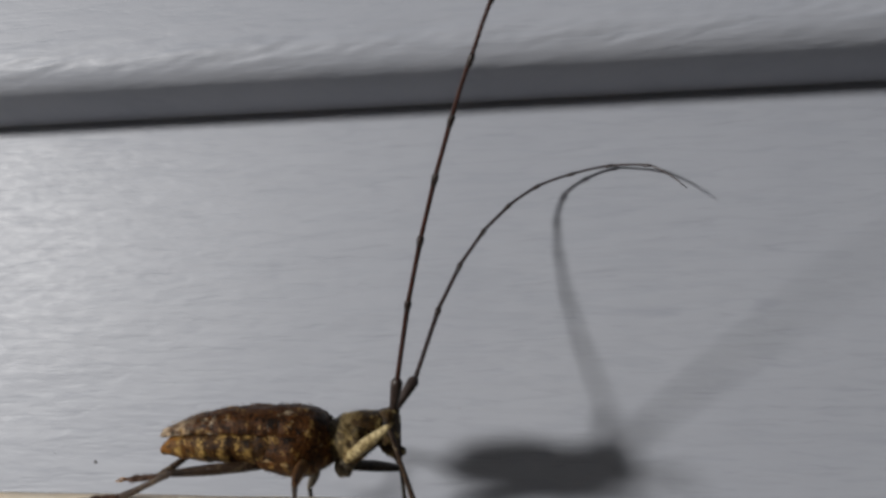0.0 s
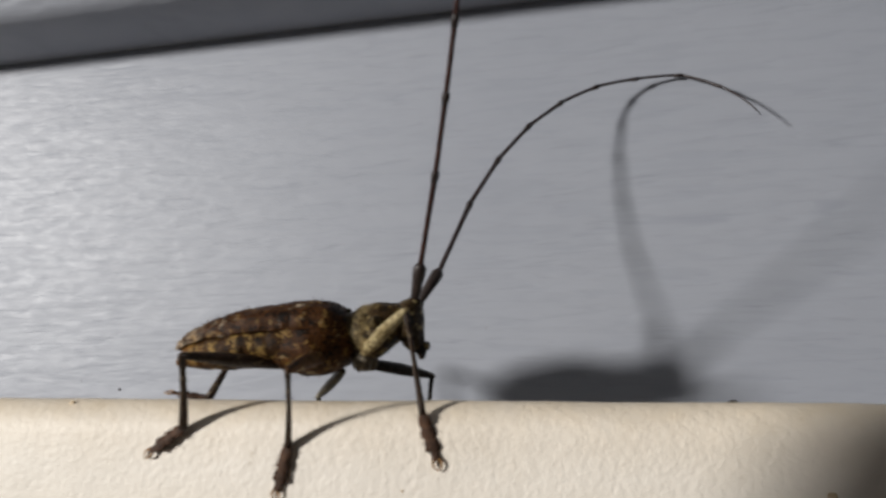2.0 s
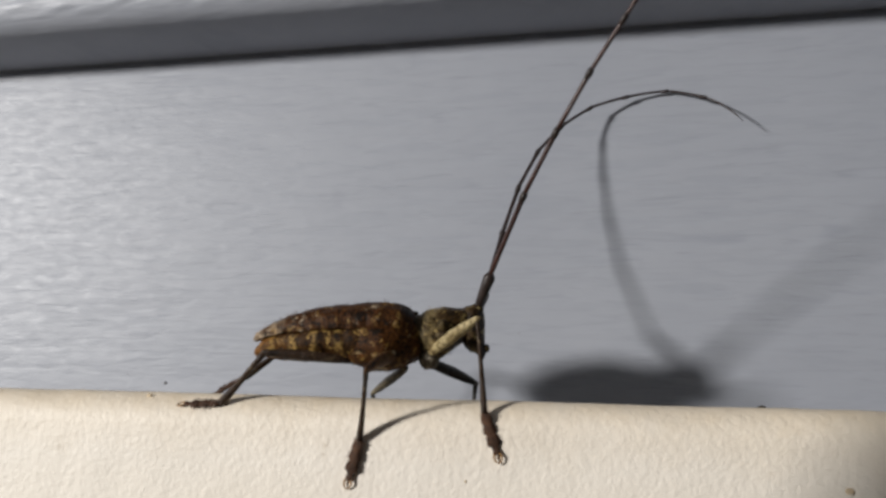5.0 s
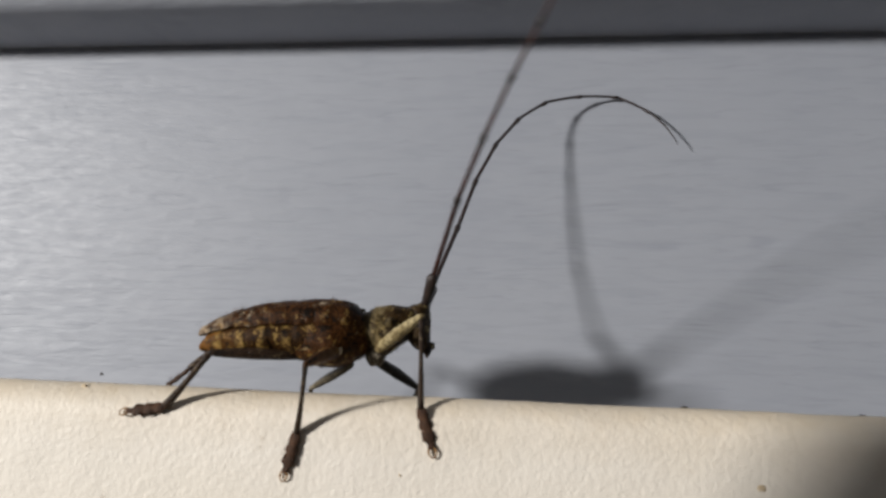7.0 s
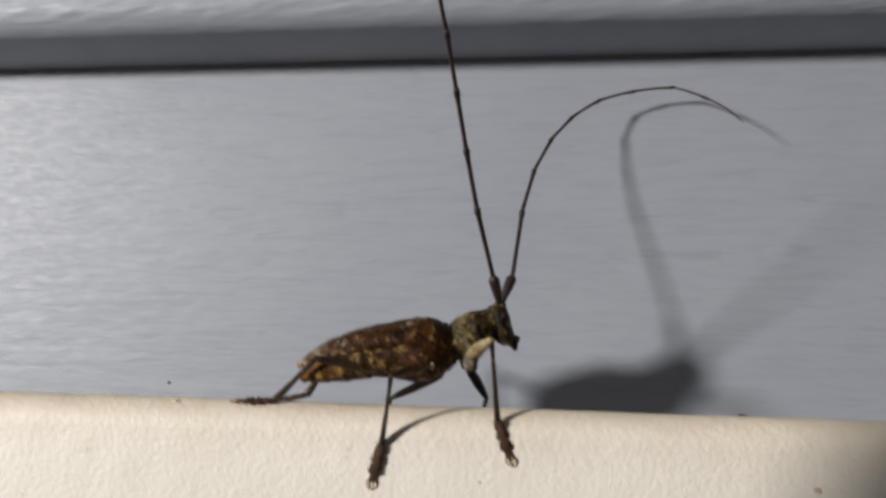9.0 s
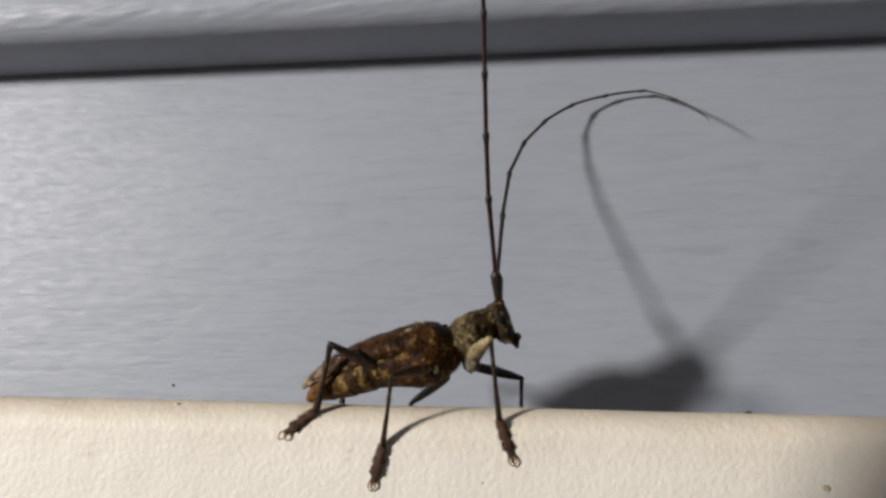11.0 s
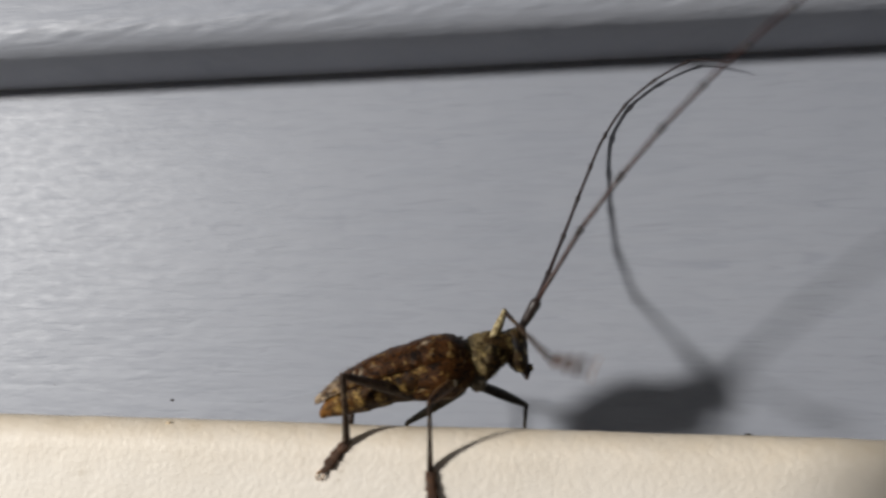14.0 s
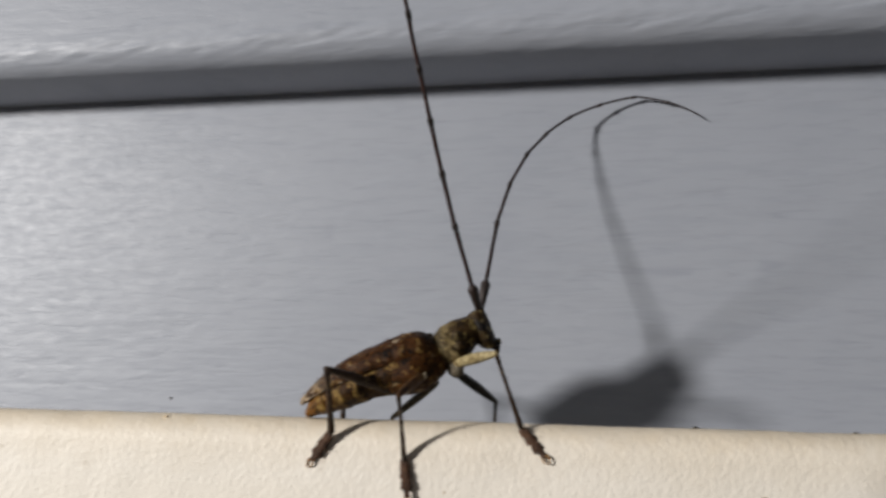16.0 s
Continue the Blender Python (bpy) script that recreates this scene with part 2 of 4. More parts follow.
def oval(x, half, top, bottom, sides=20, power=2.0, rough=0.0, seed=0.0):
    """An upright oval ring at x: half its width, its top and bottom heights."""
    mid, high = (top + bottom) / 2, (top - bottom) / 2
    ring = []
    for k in range(sides):
        a = 2 * math.pi * k / sides
        c, s = math.cos(a), math.sin(a)
        g = 1 + rough * noise.noise(Vector((x * 5 + seed, c * 2.2, s * 2.2)))
        ring.append((x, half * g * math.copysign(abs(c) ** (2 / power), c), mid + high * g * math.copysign(abs(s) ** (2 / power), s)))
    return ring


def smooth_table(table, x):
    """Values between the rows of a table, by its first column."""
    cols = list(zip(*table))
    return [float(np.interp(x, cols[0], c)) for c in cols[1:]]


def rod(name, stations, material, sides=12, bend=0.0, flat=1.0, tall=1.0, bow=0.0):
    """A limb along +x: (x, radius) rows; bend and bow arch it along z and y; flat squeezes it sideways."""
    full = stations[-1][0]
    rings = []
    for x, r in stations:
        arch = math.sin(math.pi * min(1, max(0, x / full)))
        lift, swing = bend * arch, bow * arch
        rings.append([(x, swing + r * flat * math.cos(2 * math.pi * k / sides), lift + r * tall * math.sin(2 * math.pi * k / sides)) for k in range(sides)])
    return loft(name, rings, material, sides)


def blob(name, rx, ry, rz, material, rough=0.2, seed=0.0, u=10, v=7):
    rings = []
    for j in range(1, v):
        b = math.pi * j / v
        ring = []
        for k in range(u):
            a = 2 * math.pi * k / u
            d = Vector((math.sin(b) * math.cos(a), math.sin(b) * math.sin(a), math.cos(b)))
            d *= 1 + rough * noise.noise(d * 1.7 + Vector((seed, seed * 0.7, 3.1)))
            ring.append((d.x * rx, d.y * ry, d.z * rz))
        rings.append(ring)
    return loft(name, rings, material, u)


def bristled(me, count, reach, size, seed, lean=0.9, thick=0.0035):
    """The mesh with short stiff hairs over its first reach cm."""
    rng = random.Random(seed)
    bm = bmesh.new()
    bm.from_mesh(me)
    spots = [(f.calc_center_median(), f.normal.copy()) for f in bm.faces if f.calc_center_median().x < reach * CM and len(f.verts) == 4]
    for _ in range(count):
        c, n = rng.choice(spots)
        d = (n + Vector((lean, rng.uniform(-0.4, 0.4), rng.uniform(-0.4, 0.4)))).normalized() * size * CM * rng.uniform(0.6, 1.2)
        a = c + Vector([rng.uniform(-0.02, 0.02) * CM for _ in range(3)])
        u = d.orthogonal().normalized() * 0.0035 * CM
        v = d.cross(u).normalized() * thick * CM
        base = [bm.verts.new(a + u), bm.verts.new(a - 0.5 * u + v), bm.verts.new(a - 0.5 * u - v)]
        tip = bm.verts.new(a + d)
        for i in range(3):
            bm.faces.new((base[i], base[(i + 1) % 3], tip))
    bm.to_mesh(me)
    bm.free()
    return me


# ---- the wall: lapped siding with a pressed wood grain ----
COURSE, LAP, JOIN = 11.0, 1.3, 4.84


def siding_course(bottom, seed, fine):
    """One course: the thick rolled butt at the bottom, then the face leaning back to the next lap."""
    profile = [(-1.0 * q / 14, 0.05 * (q / 14) ** 3) for q in range(15)]
    for k in range(1, 21):
        a = math.pi / 2 * k / 20
        profile.append((-1.0 - 0.30 * math.sin(a), 0.05 + 0.045 * math.sin(a) + 0.36 * (1 - math.cos(a))))
    if fine:
        profile += [(-LAP + 0.5 * (h - 0.45) / COURSE, h) for h in np.linspace(0.48, 3.2, 64)]
        profile += [(-LAP + 0.5 * (h - 0.45) / COURSE, h) for h in np.linspace(3.5, COURSE, 24)]
    else:
        profile += [(-LAP + 0.5 * (h - 0.45) / COURSE, h) for h in (1.0, 5.0, COURSE)]
    xs = np.r_[np.linspace(-420, -9, 24), np.linspace(-8, 14, 280 if fine else 3), np.linspace(15, 420, 24)]
    verts, faces = [], []
    for x in xs:
        for y, h in profile:
            p = 0.0
            if fine:
                p = 0.012 * noise.noise(Vector((x * 0.8 + seed, h * 5.5 - 0.9 * x, y * 2)))
                p += 0.014 * noise.noise(Vector((x * 1.9 + seed, h * 14.0 - 2.0 * x, y * 5)))
                p += 0.010 * noise.noise(Vector((x * 5.0 + seed, h * 24.0 - 3.0 * x, y * 9)))
                p *= min(1.0, max(0.0, -y - 0.98) * 6) * max(0.03, 1.0 - max(0.0, h - 0.42) * 3.2)
            verts.append((x, y - p, bottom + h + p * 1.2 * max(0.0, 1.0 - h / 0.55)))
    n = len(profile)
    for a in range(len(xs) - 1):
        for b in range(n - 1):
            faces.append((a * n + b, (a + 1) * n + b, (a + 1) * n + b + 1, a * n + b + 1))
    return mesh_from("siding_course", verts, faces, SIDING)


def flat_course():
    """The upright course behind the beetle."""
    xs = np.r_[np.linspace(-420, -9, 24), np.linspace(-8, 14, 300), np.linspace(15, 420, 24)]
    zs = np.r_[np.linspace(JOIN - COURSE, -1.2, 8), np.linspace(-1.0, JOIN + 0.02, 150)]
    verts, faces = [], []
    for x in xs:
        for z in zs:
            g = 0.004 * noise.noise(Vector((x * 0.8, z * 5.0 - 0.3 * x, 1.7))) + 0.002 * noise.noise(Vector((x * 2.4, z * 15.0 - 0.5 * x, 7.7)))
            verts.append((x, -max(-0.012, g), z))
    n = len(zs)
    for a in range(len(xs) - 1):
        for b in range(n - 1):
            faces.append((a * n + b, (a + 1) * n + b, (a + 1) * n + b + 1, a * n + b + 1))
    return mesh_from("siding_course", verts, faces, SIDING)


wall = tagged(new("wall"), "pale grey lapped house siding with pressed wood grain", "wall", kind="structure")
part("siding_course", flat_course(), wall)
part("siding_course", siding_course(JOIN, 3.0, True), wall)
for k in range(2, 16):
    part("siding_course", siding_course(JOIN + COURSE * (k - 1), k, False), wall)
for k in range(1, 11):
    part("siding_course", siding_course(JOIN - COURSE * (k + 1), 20 + k, False), wall)
backing = mesh_from("sheathing", [(x, y, z) for y in (0.9, 3.0) for x, z in ((-420, -118), (420, -118), (420, 170), (-420, 170))],
                    [(0, 1, 2, 3), (7, 6, 5, 4), (0, 4, 5, 1), (1, 5, 6, 2), (2, 6, 7, 3), (3, 7, 4, 0)], SOIL, False)
part("sheathing", backing, wall)

# ---- the cream trim board under the beetle, its top edge rounded ----
BACK, FRONT, CREST = -1.75, -2.66, -2.36


def trim_profile():
    out = [(BACK, -9.0), (BACK, -1.2)]
    for k in range(0, 7):
        a = math.pi / 2 * k / 6
        out.append((BACK - 0.22 + 0.22 * math.cos(a), -0.27 + 0.22 * math.sin(a)))
    for k in range(0, 13):
        a = math.pi / 2 * k / 12
        out.append((CREST + (FRONT - CREST) * math.sin(a), -0.32 + 0.32 * math.cos(a)))
    return out + [(FRONT, -0.6), (FRONT, -0.8), (FRONT, -1.2), (FRONT, -1.8), (FRONT - 0.02, -3.0), (FRONT - 0.02, -9.0)]


def trim_board():
    prof = trim_profile()
    xs = np.r_[np.linspace(-420, -9, 24), np.linspace(-8, 14, 150), np.linspace(15, 420, 24)]
    verts, faces = [], []
    for x in xs:
        for y, z in prof:
            g = 0.012 * noise.noise(Vector((x * 0.9, y * 2, z * 2))) + 0.006 * noise.noise(Vector((x * 3.1, y * 5, z * 5)))
            verts.append((x, y - g, z + g if z > -0.5 else z))
    n = len(prof)
    for a in range(len(xs) - 1):
        for b in range(n):
            c = (b + 1) % n
            faces.append((a * n + b, a * n + c, (a + 1) * n + c, (a + 1) * n + b))
    faces += [tuple(range(n))[::-1], tuple((len(xs) - 1) * n + b for b in range(n))]
    return mesh_from("trim", verts, faces, TRIM)


trim = tagged(new("trim", trim_board()), "cream painted trim board with a rounded, weathered top edge", "trim", kind="structure")
filler = mesh_from("trim_backing", [(x, y, z) for y in (-1.74, -0.0) for x, z in ((-420, -8.5), (420, -8.5), (420, -2.4), (-420, -2.4))],
                   [(0, 1, 2, 3), (7, 6, 5, 4), (0, 4, 5, 1), (1, 5, 6, 2), (2, 6, 7, 3), (3, 7, 4, 0)], TRIM, False)
part("backing_strip", filler, trim)
ground = mesh_from("ground", [(-30000, -30000, -118), (30000, -30000, -118), (30000, 30000, -118), (-30000, 30000, -118)], [(0, 1, 2, 3)], SOIL, False)
tagged(new("ground", ground), "dark grey concrete porch floor at night", "floor", kind="structure")


# ---- specks of dirt ----
def speck(x, y, z, size, material, label, squash=0.35, long=1.4, seed=0.0):
    me = blob("speck", size * long, size * squash, size, material, 0.5, seed)
    ob = new("dirt_speck", me)
    ob.matrix_basis = at_cm(x, y, z)
    return tagged(ob, label, "speck", "specks of dirt")


ON_WALL, ON_TRIM = "tiny dark dirt speck stuck on grey siding", "tiny brown dirt speck stuck on cream trim"
speck(-0.66, 0.0, 0.01, 0.018, DIRT, ON_WALL, 0.5, 1.5, 1)
speck(-2.57, 0.0, 0.19, 0.012, DUST, ON_WALL, 0.4, 1.2, 2)
speck(-1.27, 0.0, 0.12, 0.009, DUST, ON_WALL, 0.4, 1.0, 3)
speck(4.34, 0.0, 0.75, 0.013, DUST, ON_WALL, 0.2, 1.0, 4)
for k, (x, z, r) in enumerate(((1.87, 2.97, 0.03), (-2.32, 3.37, 0.035), (2.93, 4.43, 0.03), (0.92, 3.99, 0.025), (3.64, 2.61, 0.022))):
    speck(x, 0.004, z, r, DUST, "faint grey smudge of dust on grey siding", 0.05, 1.3, 10 + k)
speck(6.76, -2.36, -0.003, 0.024, DIRT, "dark dirt crumb on the trim's top edge", 0.7, 2.0, 5)
speck(4.10, -2.66, -0.72, 0.013, TAN_DIRT, ON_TRIM, 0.3, 1.0, 6)
speck(7.36, -2.66, -0.65, 0.03, TAN_DIRT, ON_TRIM, 0.06, 1.2, 7)
speck(0.71, -2.50, -0.035, 0.026, TAN_DIRT, ON_TRIM, 0.3, 1.2, 8)
speck(8.35, -2.36, -0.003, 0.02, DIRT, "dark dirt crumb on the trim's top edge", 0.7, 1.6, 9)

# ---- the beetle ----
beetle = tagged(new("beetle"), "mottled brown longhorn beetle with very long antennae on cream trim", "beetle")
TOP = [(-1.69, 0.02, 0.012, -0.012), (-1.63, 0.11, 0.055, -0.015), (-1.49, 0.24, 0.115, -0.005), (-1.288, 0.325, 0.17, 0), (-1.043, 0.385, 0.205, -0.02), (-0.771, 0.41, 0.205, -0.05), (-0.499, 0.42, 0.185, -0.09), (-0.272, 0.42, 0.158, -0.13), (-0.127, 0.39, 0.118, -0.15), (-0.036, 0.33, 0.055, -0.14), (0, 0.25, 0, -0.12)]


def elytron(side):
    """One wing case: a domed half shell from the seam down to its side edge."""
    rings, n = [], 14
    for x in np.linspace(-1.69, 0.0, 48):
        half, top, edge = smooth_table(TOP, x)
        ring = []
        for k in range(n):
            a = math.pi / 2 * k / (n - 1)
            rough = 0.014 * noise.noise(Vector((x * 6, a * 3 * side, 2.0))) + 0.010 * noise.noise(Vector((x * 17, a * 8 * side, 5.0)))
            y, z = half * max(0.0, math.sin(a)) ** 0.9, edge + (top - edge) * max(0.0, math.cos(a)) ** 0.62
            seam = -0.012 if k == 0 else 0.0
            ring.append((x, side * (y + rough + (0.004 if k == 0 else 0)), z + rough + seam))
        for k in range(n):
            a = math.pi / 2 * (n - 1 - k) / (n - 1)
            y, z = half * 0.965 * max(0.0, math.sin(a)) ** 0.9, edge + (top - edge) * 0.8 * max(0.0, math.cos(a)) ** 0.62 - 0.012
            ring.append((x, side * (y + 0.004), z))
        rings.append(ring)
    return bristled(loft("elytron", rings, SHELL, 2 * n), 700, 1.0, 0.024, 21 + side, -0.9, 0.0025)


part("elytron", elytron(-1), beetle, "mottled brown wing case with pale flecks")
part("elytron", elytron(1), beetle, "mottled brown wing case with pale flecks")

BOTTOM = [(-1.69, 0.05, -0.115, -0.165), (-1.65, 0.11, -0.075, -0.19), (-1.59, 0.16, -0.03, -0.205), (-1.46, 0.24, 0.03, -0.245), (-1.18, 0.325, 0.06, -0.31), (-0.9, 0.36, 0.06, -0.345), (-0.64, 0.375, 0.05, -0.41), (-0.45, 0.37, 0.03, -0.47)]


def abdomen():
    rings = []
    for x in np.linspace(-1.69, -0.45, 62):
        half, top, low = smooth_table(BOTTOM, x)
        ridge = 0.012 * (((x + 1.64) / 0.235) % 1.0)
        rings.append(oval(x, half * (1.14 - 0.04 * max(0.0, (x + 0.95) / 0.5)) + ridge, top, low - ridge, 22, 2.3, 0.05))
    return loft("abdomen", rings, BELLY, 22)


THORAX = [(-0.744, 0.3, 0.02, -0.38), (-0.635, 0.36, 0.04, -0.45), (-0.499, 0.405, 0.06, -0.52), (-0.327, 0.41, 0.06, -0.55), (-0.181, 0.37, 0.04, -0.53), (-0.073, 0.32, 0.01, -0.49), (0.018, 0.25, -0.03, -0.44)]


def thorax():
    rings = []
    for x in np.linspace(-0.743, 0.018, 26):
        half, top, low = smooth_table(THORAX, x)
        rings.append(oval(x, half * 1.085, top, low, 24, 2.6, 0.07, 9.0))
    return bristled(loft("thorax", rings, CHEST, 24), 350, 1.0, 0.022, 41, -0.5, 0.0025)


part("abdomen", abdomen(), beetle, "ringed amber and dark brown abdomen")
part("thorax", thorax(), beetle, "orange-brown downy underside of the thorax")
for side in (-1, 1):
    part("hip_plate", blob("hip_plate", 0.07, 0.035, 0.085, RUST, 0.3, 4.0), beetle, "rust-orange bulge on the flank", at_cm(-0.50, side * 0.375, -0.30, 0, 12, 0))
part("scutellum", blob("scutellum", 0.07, 0.06, 0.03, NECK, 0.1, 3.0), beetle, "small pale plate between the wing cases", at_cm(-0.03, 0, 0.0))
for side in (-1, 1):
    part("plate", blob("plate", 0.030, 0.02, 0.045, PLATE, 0.15, 6.0), beetle, "small pale plate above the leg", at_cm(-0.25, side * 0.40, -0.39, 0, 20, 0))

NECK_ROWS = [(-0.08, 0.26, -0.03, -0.43), (0.03, 0.265, -0.015, -0.43), (0.075, 0.265, -0.005, -0.445), (0.11, 0.28, 0.015, -0.475), (0.15, 0.29, 0.03, -0.49), (0.22, 0.285, 0.025, -0.49), (0.32, 0.295, 0.04, -0.43), (0.40, 0.275, 0.035, -0.37), (0.48, 0.255, 0.03, -0.32), (0.53, 0.235, 0.01, -0.29), (0.56, 0.20, -0.02, -0.27)]


def pronotum():
    rings = []
    for x in np.linspace(-0.08, 0.56, 31):
        half, top, low = smooth_table(NECK_ROWS, x)
        rings.append(oval(x, half, top, low, 26, 2.3, 0.09, 4.0))
    return bristled(loft("pronotum", rings, NECK, 26), 350, 1.0, 0.022, 31, 0.5, 0.0025)


# The fore body turns about the waist as one: shield, head and what they carry.
pron = part("pronotum", pronotum(), beetle, "dark brown neck shield with pale patches")
for side in (-1, 1):
    part("spine", rod("spine", [(0, 0.07), (0.04, 0.05), (0.08, 0.025), (0.10, 0.006)], NECK, 8), pron, "", at_cm(0.30, side * 0.27, -0.16, 0, -15, 90 * side))
    part("coxa", blob("coxa", 0.10, 0.075, 0.11, COXA, 0.2, 2.0), pron, "grey bulging leg base", at_cm(0.13, side * 0.15, -0.48))

HEAD = [(0.04, 0.53, 0.66, 0.10), (0.01, 0.48, 0.70, 0.18), (-0.05, 0.475, 0.715, 0.215), (-0.15, 0.46, 0.715, 0.235), (-0.25, 0.465, 0.705, 0.225), (-0.33, 0.47, 0.70, 0.2), (-0.39, 0.505, 0.695, 0.165), (-0.42, 0.55, 0.68, 0.13)]


def head_shell():
    rings = []
    for z in np.linspace(0.04, -0.43, 22):
        back, front, half = smooth_table([(-r[0], *r[1:]) for r in HEAD], -z)
        ring = []
        for k in range(22):
            a = 2 * math.pi * k / 22
            g = 1 + 0.06 * noise.noise(Vector((math.cos(a) * 2, math.sin(a) * 2, z * 7)))
            ring.append(((back + front) / 2 + (front - back) / 2 * g * math.cos(a), half * g * math.sin(a), z))
        rings.append(ring)
    return loft("head", rings, FACE, 22)


head = part("head", head_shell(), beetle, "upright dark brown head")
for side in (-1, 1):
    part("eye", blob("eye", 0.055, 0.04, 0.10, EYE_BLACK, 0.1, 1.0, 14, 10), head, "glossy black kidney-shaped eye", at_cm(0.585, side * 0.195, -0.14, side * 8, -8, 0))
    part("antenna_socket", blob("antenna_socket", 0.075, 0.06, 0.06, FACE, 0.1, 8.0), head, "", at_cm(0.64, side * 0.10, 0.0))
    part("mandible", rod("mandible", [(0, 0.05), (0.04, 0.055), (0.08, 0.045), (0.11, 0.025), (0.13, 0.008)], EYE_BLACK, 9, 0.015), head, "black jaw", at_cm(0.625, side * 0.07, -0.385, 0, 68, -side * 20))
    part("palp", rod("palp", [(0, 0.018), (0.06, 0.022), (0.07, 0.014), (0.13, 0.022), (0.15, 0.012)], LEG, 8, 0.02), head, "thin brown feeler at the mouth", at_cm(0.57, side * 0.09, -0.40, 0, 50, -side * 10))
part("lip", blob("lip", 0.05, 0.08, 0.045, FACE, 0.2, 5.0), head, "", at_cm(0.70, 0, -0.40))

# antennae: a stout first joint and nine thin ones, each a rigid piece
JOINTS = (0.38, 0.90, 0.68, 0.61, 0.54, 0.52, 0.51, 0.51, 0.49, 0.56)


def antenna_piece(k, hue):
    n = JOINTS[k]
    if k == 0:
        return rod("antenna_joint", [(0, 0.028), (0.03, 0.04), (0.12, 0.047), (0.26, 0.058), (n - 0.04, 0.062), (n, 0.04), (n + 0.02, 0.022)], SCAPE, 12)
    r = 0.031 - 0.0018 * k
    return rod("antenna_joint", [(0, r * 0.7), (0.02, r * 0.9), (n * 0.25, r * 0.86), (n * 0.5, r * 0.86), (n * 0.7, r * 0.88), (n - 0.09, r * 0.95), (n - 0.04, r * 1.18), (n - 0.01, r * 1.12), (n + 0.008, r * 0.7)] if k < 9 else
               [(0, r * 0.7), (0.02, r * 0.9), (n * 0.25, r * 0.85), (n * 0.5, r * 0.75), (n * 0.75, r * 0.6), (n, r * 0.25)], hue, 9, bow=0.028 if k == 9 else 0.012 if k > 4 else 0.0)


def antenna_tip_ring(k):
    n, r = JOINTS[k], 0.031 - 0.0018 * k
    return rod("joint_ring", [(n - 0.10, r * 1.0), (n - 0.045, r * 1.26), (n - 0.012, r * 1.2), (n + 0.01, r * 0.8)], ANTENNA_DARK, 9)


ANTENNAE = []
RINGS = [antenna_tip_ring(k) for k in range(9)]
for side in (-1, 1):
    chain = []
    hue, said = (ANTENNA, "thin reddish-brown antenna joint") if side < 0 else (ANTENNA_FAR, "thin dark brown antenna joint")
    for k in range(10):
        ob = part("antenna_joint", antenna_piece(k, hue), beetle, "stout dark brown first antenna joint" if k == 0 else said)
        if 0 < k < 9:
            part("joint_ring", RINGS[k], ob, "dark swollen joint end")
        chain.append(ob)
    ANTENNAE.append(chain)

# legs: thigh, shin and foot with claws
SOLE = 0.40
LEG_SIZES = {"front": (0.75, 0.87), "mid": (0.82, 0.87), "hind": (0.88, 0.78)}


def thigh(kind, material, scale=1.0):
    r, n = 0.066 * scale, LEG_SIZES[kind][0]
    return rod("femur", [(-0.03, r * 0.45), (0.02, r * 0.75), (n * 0.24, r), (n * 0.53, r * 1.08), (n * 0.8, r * 0.86), (n - 0.04, r * 0.62), (n, r * 0.55), (n + 0.03, r * 0.3)], material, 12, 0.02, 0.8)


def shin(kind, material, scale=1.0):
    r, n = 0.0215 * scale, LEG_SIZES[kind][1]
    return bristled(rod("tibia", [(-0.02, r * 0.85), (0.03, r * 1.25), (n * 0.16, r), (n * 0.5, r * 1.02), (n * 0.77, r * 1.3), (n - 0.05, r * 1.5), (n, r * 1.4), (n + 0.02, r * 0.7)], material, 10, -0.012), 30, n, 0.02, 5)


def foot():
    rows = [(0, 0.03), (0.02, 0.045), (0.085, 0.056), (0.11, 0.038), (0.125, 0.05), (0.19, 0.062), (0.215, 0.038), (0.23, 0.052), (0.30, 0.064), (0.325, 0.034), (0.35, 0.028), (0.385, 0.036), (SOLE, 0.022)]
    me = rod("tarsus", [(x, r * 0.96) for x, r in rows], FOOT, 11, 0.0, 1.1, 0.46)
    return bristled(me, 110, 0.30, 0.034, 11)


def claw():
    pts = [(0.054 * math.sin(a), 0.0, 0.054 * (math.cos(a) - 1)) for a in np.linspace(0, 2.7, 9)]
    rings = []
    for n, (x, y, z) in enumerate(pts):
        r = 0.014 * (1 - n / 10)
        a = 2.7 * n / 8
        rings.append([(x + r * math.sin(b) * math.sin(a), r * math.cos(b), z + r * math.sin(b) * math.cos(a)) for b in (2 * math.pi * q / 7 for q in range(7))])
    return loft("claw", rings, CLAW, 7)


CLAW_MESH, FOOT_MESH = claw(), foot()
def leg(kind, hue, shin_hue, label, scale=1.0):
    a = part("femur", thigh(kind, hue, scale), beetle, label)
    b = part("tibia", shin(kind, shin_hue, 1.35 if kind == "hind" else 1.0), beetle, "thin brown shin")
    c = part("tarsus", FOOT_MESH, beetle, "dark hairy lobed foot")
    for side in (-1, 1):
        part("claw", CLAW_MESH, c, "curved amber claw", at_cm(SOLE - 0.02, side * 0.012, 0.0, -side * 84, 0, side * 58))
    return a, b, c


LEGS = {
    "front_near": leg("front", PALE_LEG, LEG, "pale tan-grey thigh", 1.06), "mid_near": leg("mid", BROWN_LEG, LEG, "mottled brown thigh", 0.95),
    "hind_near": leg("hind", LEG, LEG, "dark brown thigh", 1.0), "front_far": leg("front", DARK_LEG, DARK_LEG, "dark grey-brown thigh"),
    "mid_far": leg("mid", GREY_LEG, DARK_LEG, "grey-brown thigh", 0.9), "hind_far": leg("hind", LEG, LEG, "grey-brown thigh", 0.9),
}
